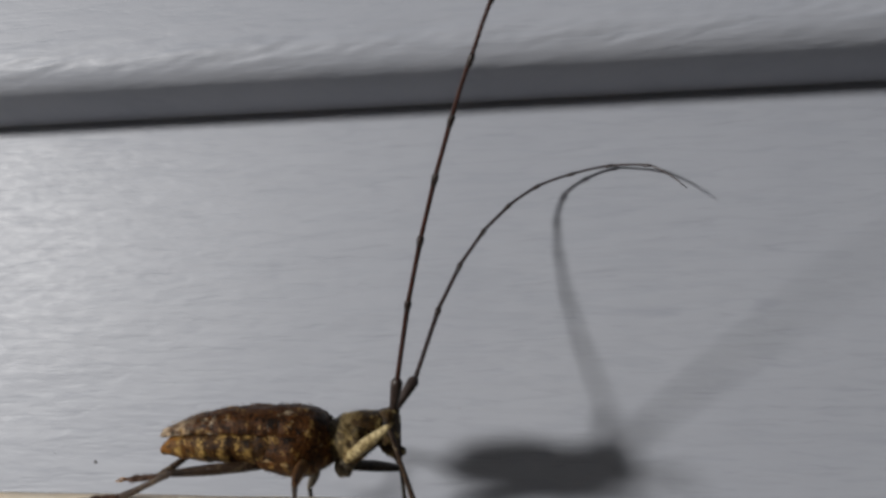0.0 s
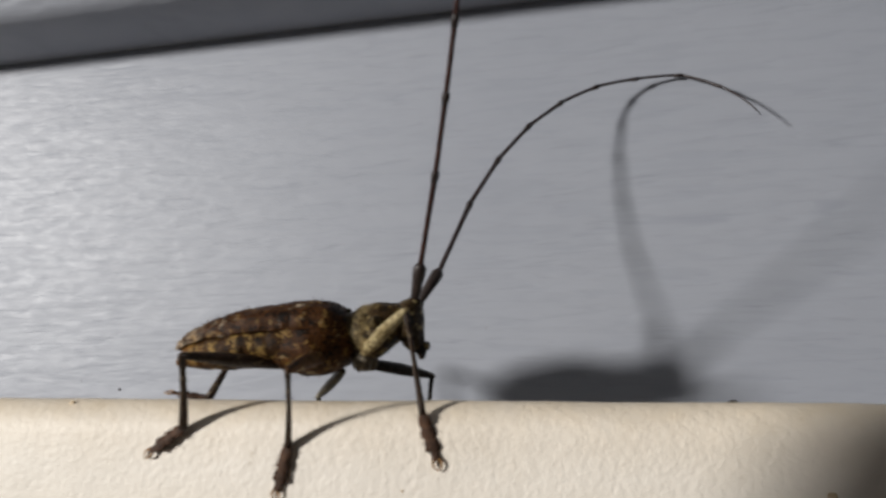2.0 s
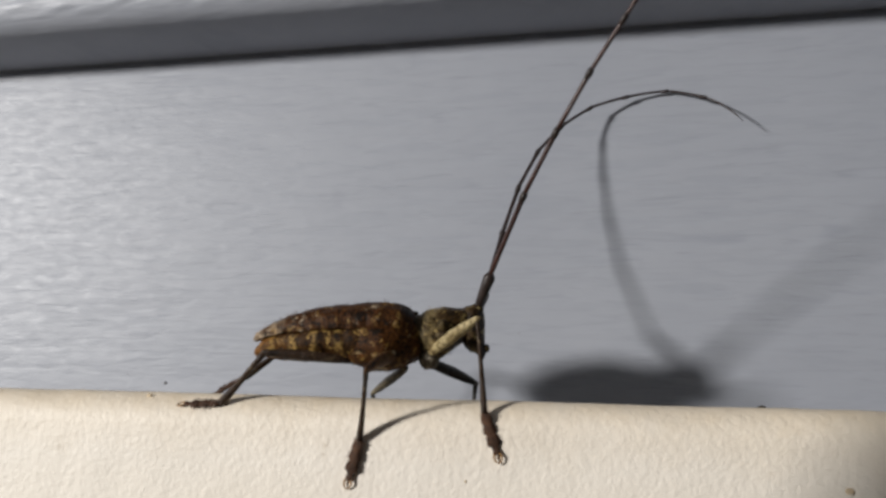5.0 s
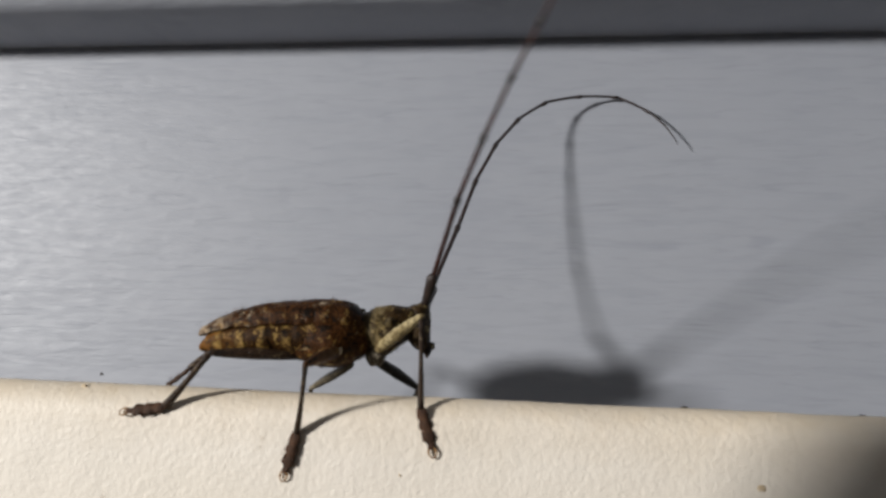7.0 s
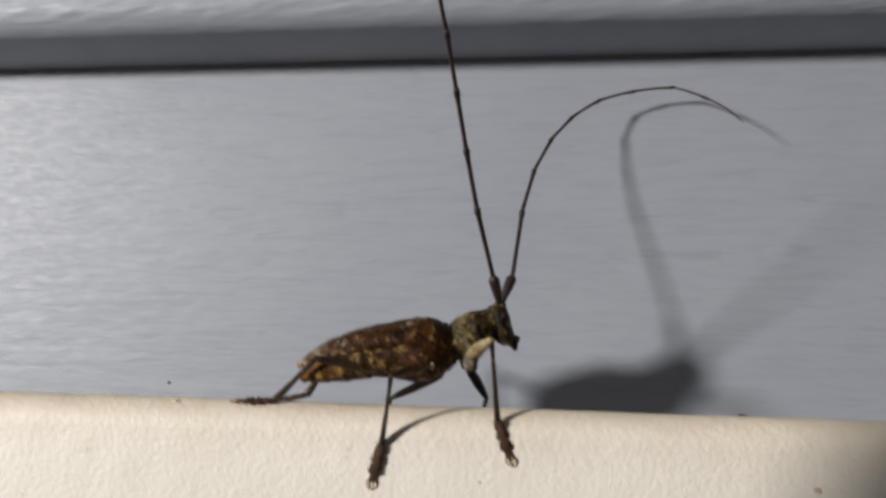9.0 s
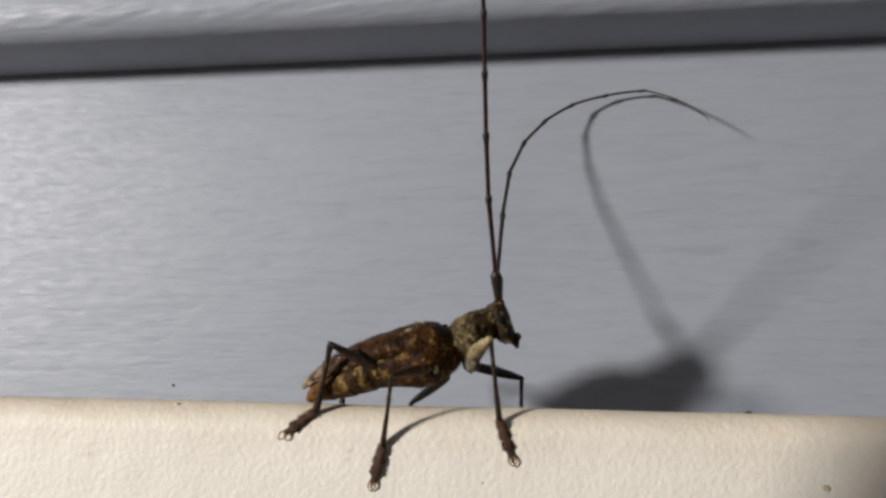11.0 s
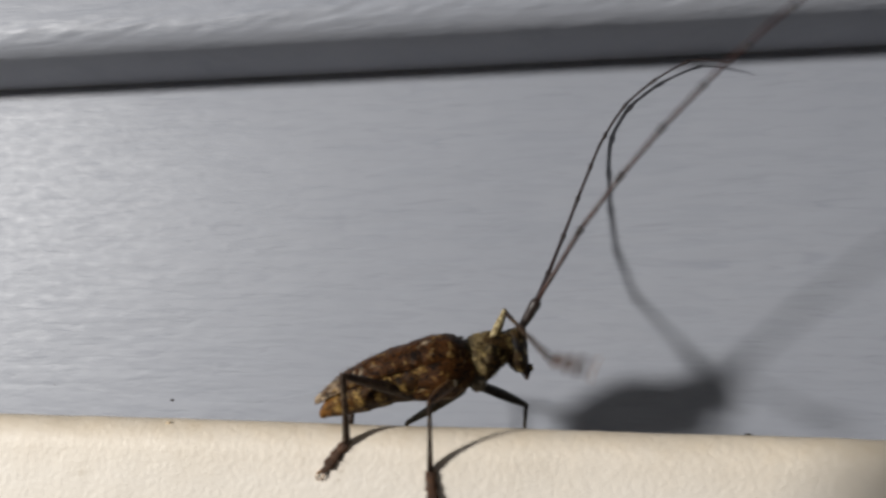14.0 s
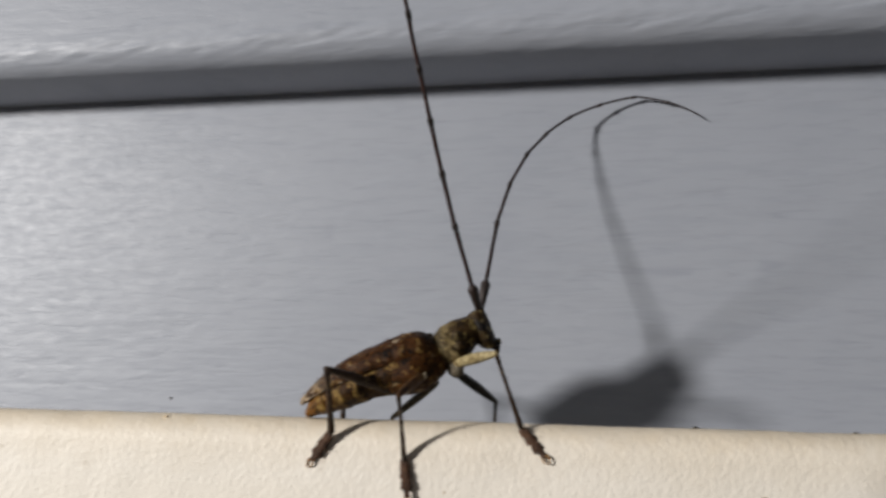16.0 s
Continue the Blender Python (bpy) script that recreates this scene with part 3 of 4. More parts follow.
# hips in the space of the body (front: of the neck shield)
HIPS = {"front_near": (0.14, -0.14, -0.43), "mid_near": (-0.23, -0.21, -0.39), "hind_near": (-0.65, -0.22, -0.38),
        "front_far": (0.09, 0.15, -0.50), "mid_far": (-0.20, 0.19, -0.54), "hind_far": (-0.71, 0.22, -0.32)}

# ---- the phone that films, with an unseen hood added to shade the trim's near end ----
def phone_body():
    bm = bmesh.new()
    bmesh.ops.create_cube(bm, size=1.0)
    bmesh.ops.scale(bm, vec=(14.6 * CM, 7.2 * CM, 0.85 * CM), verts=bm.verts)
    upright = [e for e in bm.edges if abs(e.verts[0].co.z - e.verts[1].co.z) > 0.5 * CM]
    bmesh.ops.bevel(bm, geom=upright, offset=1.1 * CM, segments=6, affect="EDGES")
    bmesh.ops.bevel(bm, geom=[e for e in bm.edges if abs(e.verts[0].co.z - e.verts[1].co.z) < 0.01 * CM], offset=0.12 * CM, segments=2, affect="EDGES")
    me = bpy.data.meshes.new("smartphone")
    bm.to_mesh(me)
    bm.free()
    me.materials.append(PHONE)
    return me


phone = tagged(new("smartphone", phone_body()), "black smartphone held before the wall, filming", "phone")
PHONE_AT = at_cm(-5.6 + 7.3, 2.6 - 3.6, 0.80)


def shade_hood():
    """An unseen flared tube added round the lens to shade the trim, open in front, with a rolled lip."""
    rings, n = [], 40
    for depth, r, cx, cy in ((-0.38, 2.0, -0.05, -0.45), (0.6, 2.25, -0.1, -0.7), (1.6, 2.6, -0.2, -1.0), (2.68, 3.30, -0.3, -1.46), (2.75, 3.40, -0.3, -1.46),
                             (2.68, 3.50, -0.3, -1.46), (1.6, 2.8, -0.2, -1.0), (0.6, 2.45, -0.1, -0.7), (-0.38, 2.2, -0.05, -0.45)):
        rings.append([(cx + r * math.cos(2 * math.pi * k / n), cy + r * math.sin(2 * math.pi * k / n), -depth) for k in range(n)])
    verts = [p for r in rings for p in r]
    faces = []
    for a in range(len(rings)):
        b = (a + 1) % len(rings)
        faces += [(a * n + k, a * n + (k + 1) % n, b * n + (k + 1) % n, b * n + k) for k in range(n)]
    return mesh_from("shade_hood", verts, faces, HOOD)


part("shade_hood", shade_hood(), phone, "unseen brown flared hood added round the lens to cast shade", PHONE_AT.inverted())

# ---- movement ----
# Rows from which motions() makes the rows of walk().
# The body: seconds; waist x, z in cm; pitch of the hind body; pitch of the fore body; heading
BODY_ROWS = [
    (0, 3.27, 0.78, 5.3, 5.0, 9.5),
    (0.3, 3.38, 0.86, 7.2, 5.7, 10.9),
    (0.5, 3.45, 0.89, 6.0, 5.4, 11.4),
    (0.8, 3.45, 0.86, 6.9, 6.6, 10.5),
    (1, 3.41, 0.86, 7.9, 5.6, 10.0),
    (1.3, 3.44, 0.83, 7.2, 6.4, 9.4),
    (1.5, 3.41, 0.84, 8.1, 6.1, 8.8),
    (1.7, 3.42, 0.83, 11.5, 6.4, 9.0),
    (2, 3.42, 0.82, 11.5, 5.3, 8.3),
    (2.2, 3.42, 0.83, 11.9, 5.2, 7.9),
    (2.5, 3.38, 0.82, 12.8, 6.8, 7.7),
    (2.7, 3.42, 0.84, 11.5, 6.7, 7.6),
    (3, 3.41, 0.84, 10.5, 8.7, 7.8),
    (3.2, 3.46, 0.85, 9.3, 6.3, 7.9),
    (3.5, 3.48, 0.86, 7.6, 4.5, 7.9),
    (3.7, 3.47, 0.86, 8.1, 4.7, 7.9),
    (4, 3.43, 0.86, 8.6, 8.2, 7.6),
    (4.2, 3.45, 0.85, 9.1, 7.1, 7.5),
    (6.3, 3.52, 0.87, 11.0, -1.0, 9.6),
    (6.5, 3.54, 0.86, 10.2, -0.9, 9.3),
    (6.7, 3.55, 0.86, 10.4, 0.5, 9.9),
    (7, 3.54, 0.85, 10.2, 4.7, 9.6),
    (7.2, 3.55, 0.87, 10.2, 5.9, 9.0),
    (7.5, 3.53, 0.84, 9.2, 8.3, 7.9),
    (7.7, 3.55, 0.85, 10.4, 9.0, 7.8),
    (8, 3.52, 0.86, 12.5, 12.8, 7.1),
    (8.2, 3.62, 0.87, 12.2, 12.3, 7.0),
    (8.5, 3.72, 0.84, 10.6, 12.2, 6.8),
    (8.7, 3.71, 0.85, 13.0, 13.4, 6.5),
    (9, 3.65, 0.88, 17.0, 19.4, 6.4),
    (9.2, 3.67, 0.86, 18.6, 19.3, 6.0),
    (11.3, 3.63, 0.85, 24.5, 22.9, 6.0),
    (11.5, 3.61, 0.87, 24.6, 21.9, 6.4),
    (11.7, 3.62, 0.87, 25.2, 19.5, 6.3),
    (12, 3.61, 0.89, 25.3, 16.9, 6.3),
    (12.2, 3.67, 0.86, 25.2, 16.8, 6.9),
    (12.5, 3.65, 0.91, 25.3, 13.3, 7.4),
    (12.7, 3.67, 0.89, 25.7, 12.1, 7.6),
    (13, 3.72, 0.92, 24.3, 7.9, 7.9),
    (13.2, 3.77, 0.91, 25.5, 8.1, 8.5),
    (13.5, 3.80, 0.94, 25.4, 4.7, 8.9),
    (13.7, 3.83, 0.92, 25.4, 6.5, 9.2),
    (13.8, 3.85, 0.91, 25.0, 7.4, 9.4),
    (13.9, 3.86, 0.91, 25.0, 8.9, 9.4),
    (14, 3.88, 0.92, 24.3, 7.5, 9.4),
    (14.1, 3.91, 0.91, 24.2, 9.6, 9.6),
    (14.2, 3.89, 0.91, 24.2, 10.6, 9.1),
    (14.3, 3.91, 0.91, 24.4, 13.3, 8.8),
    (14.5, 3.89, 0.93, 23.8, 18.0, 7.6),
    (14.7, 3.85, 0.91, 25.5, 22.2, 8.0),
    (15, 3.83, 0.94, 27.0, 25.5, 7.7),
    (15.2, 3.83, 0.94, 28.3, 28.5, 8.1),
    (15.5, 3.81, 0.98, 28.6, 25.7, 7.9),
    (15.7, 3.81, 0.98, 29.3, 26.7, 7.7),
    (16, 3.82, 0.97, 28.7, 24.8, 7.9),
]
WAIST_Y = -2.2
# the far antenna's and the near antenna's sweep: seconds and guide points in cm
FAR_SWEEP = [
    (0, (4.07, -1.92, 1.07), (4.24, -1.52, 1.80), (4.68, -0.88, 2.81), (5.40, -0.31, 3.56), (6.43, -0.07, 3.87), (6.90, -0.23, 3.78), (7.33, -0.42, 3.37)),
    (0.5, (4.22, -1.92, 1.15), (4.38, -1.48, 1.89), (4.79, -0.82, 2.92), (5.48, -0.28, 3.62), (6.50, -0.07, 3.94), (6.97, -0.23, 3.83), (7.39, -0.42, 3.46)),
    (1, (4.13, -1.92, 1.12), (4.24, -1.54, 1.90), (4.58, -0.95, 2.91), (5.27, -0.36, 3.67), (6.24, -0.07, 3.94), (6.69, -0.14, 3.83), (7.14, -0.23, 3.44)),
    (1.5, (4.14, -1.92, 1.14), (4.22, -1.68, 1.95), (4.52, -1.23, 3.07), (5.13, -0.67, 3.90), (5.95, -0.07, 4.28), (6.42, -0.06, 4.14), (6.91, -0.06, 3.73)),
    (2, (4.20, -1.92, 1.11), (4.40, -1.51, 1.84), (4.91, -0.94, 2.81), (5.65, -0.41, 3.46), (6.60, -0.07, 3.67), (7.05, -0.17, 3.51), (7.47, -0.30, 3.08)),
    (2.5, (4.15, -1.92, 1.10), (4.29, -1.60, 1.87), (4.69, -1.05, 2.91), (5.37, -0.45, 3.66), (6.30, -0.07, 3.95), (6.79, -0.13, 3.81), (7.24, -0.20, 3.41)),
    (3, (4.21, -1.92, 1.09), (4.32, -1.50, 1.85), (4.70, -0.85, 2.85), (5.40, -0.28, 3.57), (6.35, -0.07, 3.88), (6.82, -0.25, 3.76), (7.25, -0.46, 3.39)),
    (3.5, (4.21, -1.82, 1.07), (4.32, -1.39, 1.85), (4.73, -0.74, 2.84), (5.38, -0.22, 3.53), (6.38, -0.07, 3.84), (6.80, -0.27, 3.71), (7.24, -0.52, 3.32)),
    (4, (4.13, -1.77, 1.10), (4.25, -1.33, 1.88), (4.61, -0.77, 2.90), (5.32, -0.23, 3.60), (6.33, -0.07, 3.86), (6.81, -0.24, 3.71), (7.18, -0.45, 3.35)),
    (6.5, (4.10, -1.57, 1.09), (4.28, -1.10, 1.80), (4.61, -0.69, 2.94), (5.22, -0.27, 3.74), (6.18, -0.07, 3.94), (6.69, -0.08, 3.75), (7.12, -0.10, 3.35)),
    (7, (4.22, -1.62, 1.26), (4.41, -1.31, 1.90), (4.76, -0.89, 2.98), (5.39, -0.39, 3.76), (6.35, -0.07, 3.95), (6.79, -0.13, 3.71), (7.13, -0.20, 3.26)),
    (7.5, (4.26, -1.82, 1.19), (4.41, -1.37, 1.87), (4.85, -0.69, 2.90), (5.58, -0.19, 3.60), (6.61, -0.07, 3.79), (7.05, -0.25, 3.62), (7.36, -0.47, 3.23)),
    (8, (4.29, -1.82, 1.23), (4.47, -1.52, 2.03), (4.93, -0.92, 2.99), (5.70, -0.37, 3.72), (6.73, -0.20, 3.82), (7.14, -0.31, 3.64), (7.49, -0.45, 3.29)),
    (8.5, (4.47, -1.82, 1.21), (4.62, -1.43, 1.96), (5.04, -0.75, 2.94), (5.82, -0.20, 3.65), (6.82, -0.07, 3.78), (7.22, -0.25, 3.60), (7.57, -0.47, 3.22)),
    (9, (4.37, -1.95, 1.31), (4.46, -1.63, 2.15), (4.76, -1.05, 3.19), (5.41, -0.51, 3.96), (6.33, -0.40, 4.20), (6.79, -0.50, 4.08), (7.21, -0.63, 3.72)),
    (11.5, (4.15, -1.80, 1.52), (4.16, -1.48, 2.09), (4.30, -0.85, 3.14), (4.95, -0.26, 3.90), (5.91, -0.07, 4.16), (6.34, -0.27, 3.99), (6.74, -0.52, 3.61)),
    (12, (4.14, -1.80, 1.33), (4.17, -1.37, 2.00), (4.34, -0.73, 3.12), (5.01, -0.23, 3.87), (5.98, -0.07, 4.14), (6.43, -0.29, 4.00), (6.76, -0.55, 3.67)),
    (12.5, (4.10, -1.65, 1.27), (4.15, -1.20, 2.02), (4.30, -0.68, 3.07), (4.94, -0.18, 3.87), (5.92, -0.07, 4.16), (6.39, -0.25, 4.04), (6.76, -0.47, 3.66)),
    (13, (4.14, -1.55, 1.25), (4.20, -1.08, 2.02), (4.33, -0.58, 3.19), (4.91, -0.20, 3.94), (5.96, -0.07, 4.16), (6.46, -0.25, 4.00), (6.78, -0.47, 3.70)),
    (13.5, (4.25, -1.55, 1.28), (4.37, -0.96, 1.96), (4.56, -0.49, 3.08), (5.11, -0.14, 4.02), (6.13, -0.07, 4.32), (6.57, -0.25, 4.18), (6.90, -0.47, 3.86)),
    (14, (4.66, -1.60, 1.32), (4.91, -0.76, 2.02), (5.48, -0.13, 3.53), (5.92, -0.06, 4.23), (6.70, -0.15, 4.72), (7.18, -0.29, 4.61), (7.52, -0.45, 4.42)),
    (14.5, (4.57, -1.80, 1.35), (4.66, -1.51, 2.17), (4.98, -1.10, 3.24), (5.67, -0.62, 4.10), (6.58, -0.60, 4.41), (7.05, -0.58, 4.32), (7.50, -0.55, 3.96)),
    (15, (4.46, -1.95, 1.47), (4.52, -1.59, 2.28), (4.80, -1.04, 3.32), (5.42, -0.48, 4.16), (6.29, -0.15, 4.54), (6.78, -0.11, 4.47), (7.29, -0.06, 4.16)),
    (16, (4.45, -1.95, 1.55), (4.52, -1.61, 2.29), (4.84, -0.98, 3.38), (5.49, -0.35, 4.16), (6.34, -0.15, 4.48), (6.82, -0.11, 4.43), (7.40, -0.06, 4.13)),
]
NEAR_SWEEP = [
    (0, (4.22, -2.92, 1.94), (4.60, -3.64, 2.98), (5.00, -4.23, 3.82), (5.42, -4.75, 4.56), (5.94, -5.31, 5.35)),
    (0.5, (4.48, -2.91, 2.01), (4.88, -3.63, 3.04), (5.26, -4.22, 3.89), (5.62, -4.76, 4.65), (6.04, -5.34, 5.48)),
    (1, (4.47, -2.91, 1.97), (4.88, -3.63, 3.00), (5.22, -4.23, 3.86), (5.51, -4.77, 4.64), (5.78, -5.39, 5.51)),
    (1.5, (4.42, -2.87, 1.99), (4.85, -3.55, 3.04), (5.25, -4.11, 3.90), (5.64, -4.61, 4.67), (6.07, -5.16, 5.52)),
    (2, (4.45, -2.87, 1.94), (4.79, -3.56, 3.01), (5.06, -4.15, 3.91), (5.29, -4.68, 4.72), (5.52, -5.26, 5.62)),
    (2.5, (4.32, -2.84, 1.99), (4.61, -3.51, 3.10), (4.87, -4.06, 4.01), (5.12, -4.56, 4.84), (5.39, -5.10, 5.76)),
    (3, (4.34, -2.85, 2.02), (4.60, -3.51, 3.13), (4.82, -4.07, 4.05), (5.03, -4.57, 4.89), (5.26, -5.12, 5.81)),
    (3.5, (4.44, -2.86, 1.99), (4.82, -3.52, 3.07), (5.19, -4.07, 3.95), (5.55, -4.56, 4.74), (5.98, -5.09, 5.60)),
    (4, (4.43, -2.84, 2.04), (4.86, -3.48, 3.11), (5.29, -4.00, 3.98), (5.72, -4.47, 4.76), (6.23, -4.96, 5.59)),
    (6.5, (5.00, -2.51, 1.91), (5.95, -2.77, 2.79), (6.84, -2.96, 3.41), (7.69, -3.11, 3.90), (8.65, -3.26, 4.42)),
    (7, (4.60, -2.90, 1.94), (5.14, -3.59, 2.92), (5.67, -4.15, 3.71), (6.19, -4.64, 4.41), (6.78, -5.17, 5.17)),
    (7.2, (4.36, -3.03, 1.93), (4.67, -3.86, 2.89), (5.01, -4.55, 3.68), (5.33, -5.17, 4.39), (5.71, -5.84, 5.17)),
    (7.5, (4.32, -3.05, 1.93), (4.59, -3.91, 2.89), (4.89, -4.62, 3.68), (5.18, -5.26, 4.39), (5.52, -5.96, 5.17)),
    (8, (4.10, -3.04, 1.96), (4.06, -3.92, 2.95), (4.02, -4.64, 3.78), (4.00, -5.30, 4.53), (3.97, -6.03, 5.35)),
    (8.5, (4.30, -3.06, 1.94), (4.29, -3.94, 2.92), (4.29, -4.67, 3.74), (4.31, -5.34, 4.48), (4.34, -6.08, 5.30)),
    (9, (4.06, -3.08, 2.01), (3.92, -3.98, 2.96), (3.81, -4.73, 3.75), (3.71, -5.42, 4.47), (3.59, -6.17, 5.27)),
    (11.3, (4.20, -2.97, 2.15), (4.25, -3.76, 3.20), (4.31, -4.41, 4.07), (4.38, -5.00, 4.86), (4.49, -5.65, 5.73)),
    (11.5, (4.25, -2.97, 2.15), (4.37, -3.76, 3.20), (4.51, -4.41, 4.07), (4.66, -5.00, 4.86), (4.85, -5.65, 5.73)),
    (12, (4.62, -2.66, 2.27), (5.21, -3.09, 3.37), (5.83, -3.43, 4.21), (6.47, -3.72, 4.93), (7.22, -4.02, 5.67)),
    (12.5, (4.80, -2.49, 2.25), (5.55, -2.75, 3.30), (6.35, -2.94, 4.03), (7.16, -3.08, 4.61), (8.10, -3.21, 5.15)),
    (13, (5.09, -2.33, 2.11), (6.06, -2.43, 2.99), (7.02, -2.50, 3.53), (7.95, -2.54, 3.89), (9.02, -2.57, 4.14)),
    (13.5, (5.19, -2.33, 2.09), (6.19, -2.43, 2.94), (7.15, -2.49, 3.47), (8.08, -2.54, 3.84), (9.13, -2.58, 4.17)),
    (14, (5.23, -2.57, 2.12), (6.06, -2.91, 3.08), (6.86, -3.16, 3.79), (7.65, -3.36, 4.37), (8.55, -3.57, 4.97)),
    (14.5, (4.55, -3.10, 2.04), (4.70, -4.03, 2.97), (4.88, -4.80, 3.74), (5.07, -5.49, 4.43), (5.31, -6.25, 5.19)),
    (14.7, (4.30, -3.14, 2.08), (4.27, -4.12, 2.97), (4.30, -4.93, 3.70), (4.36, -5.66, 4.38), (4.46, -6.48, 5.11)),
    (15, (4.29, -3.14, 2.08), (4.25, -4.12, 2.97), (4.27, -4.94, 3.70), (4.32, -5.67, 4.38), (4.42, -6.49, 5.11)),
    (16, (4.25, -3.14, 2.12), (4.15, -4.12, 3.00), (4.09, -4.93, 3.74), (4.06, -5.67, 4.42), (4.03, -6.48, 5.16)),
]
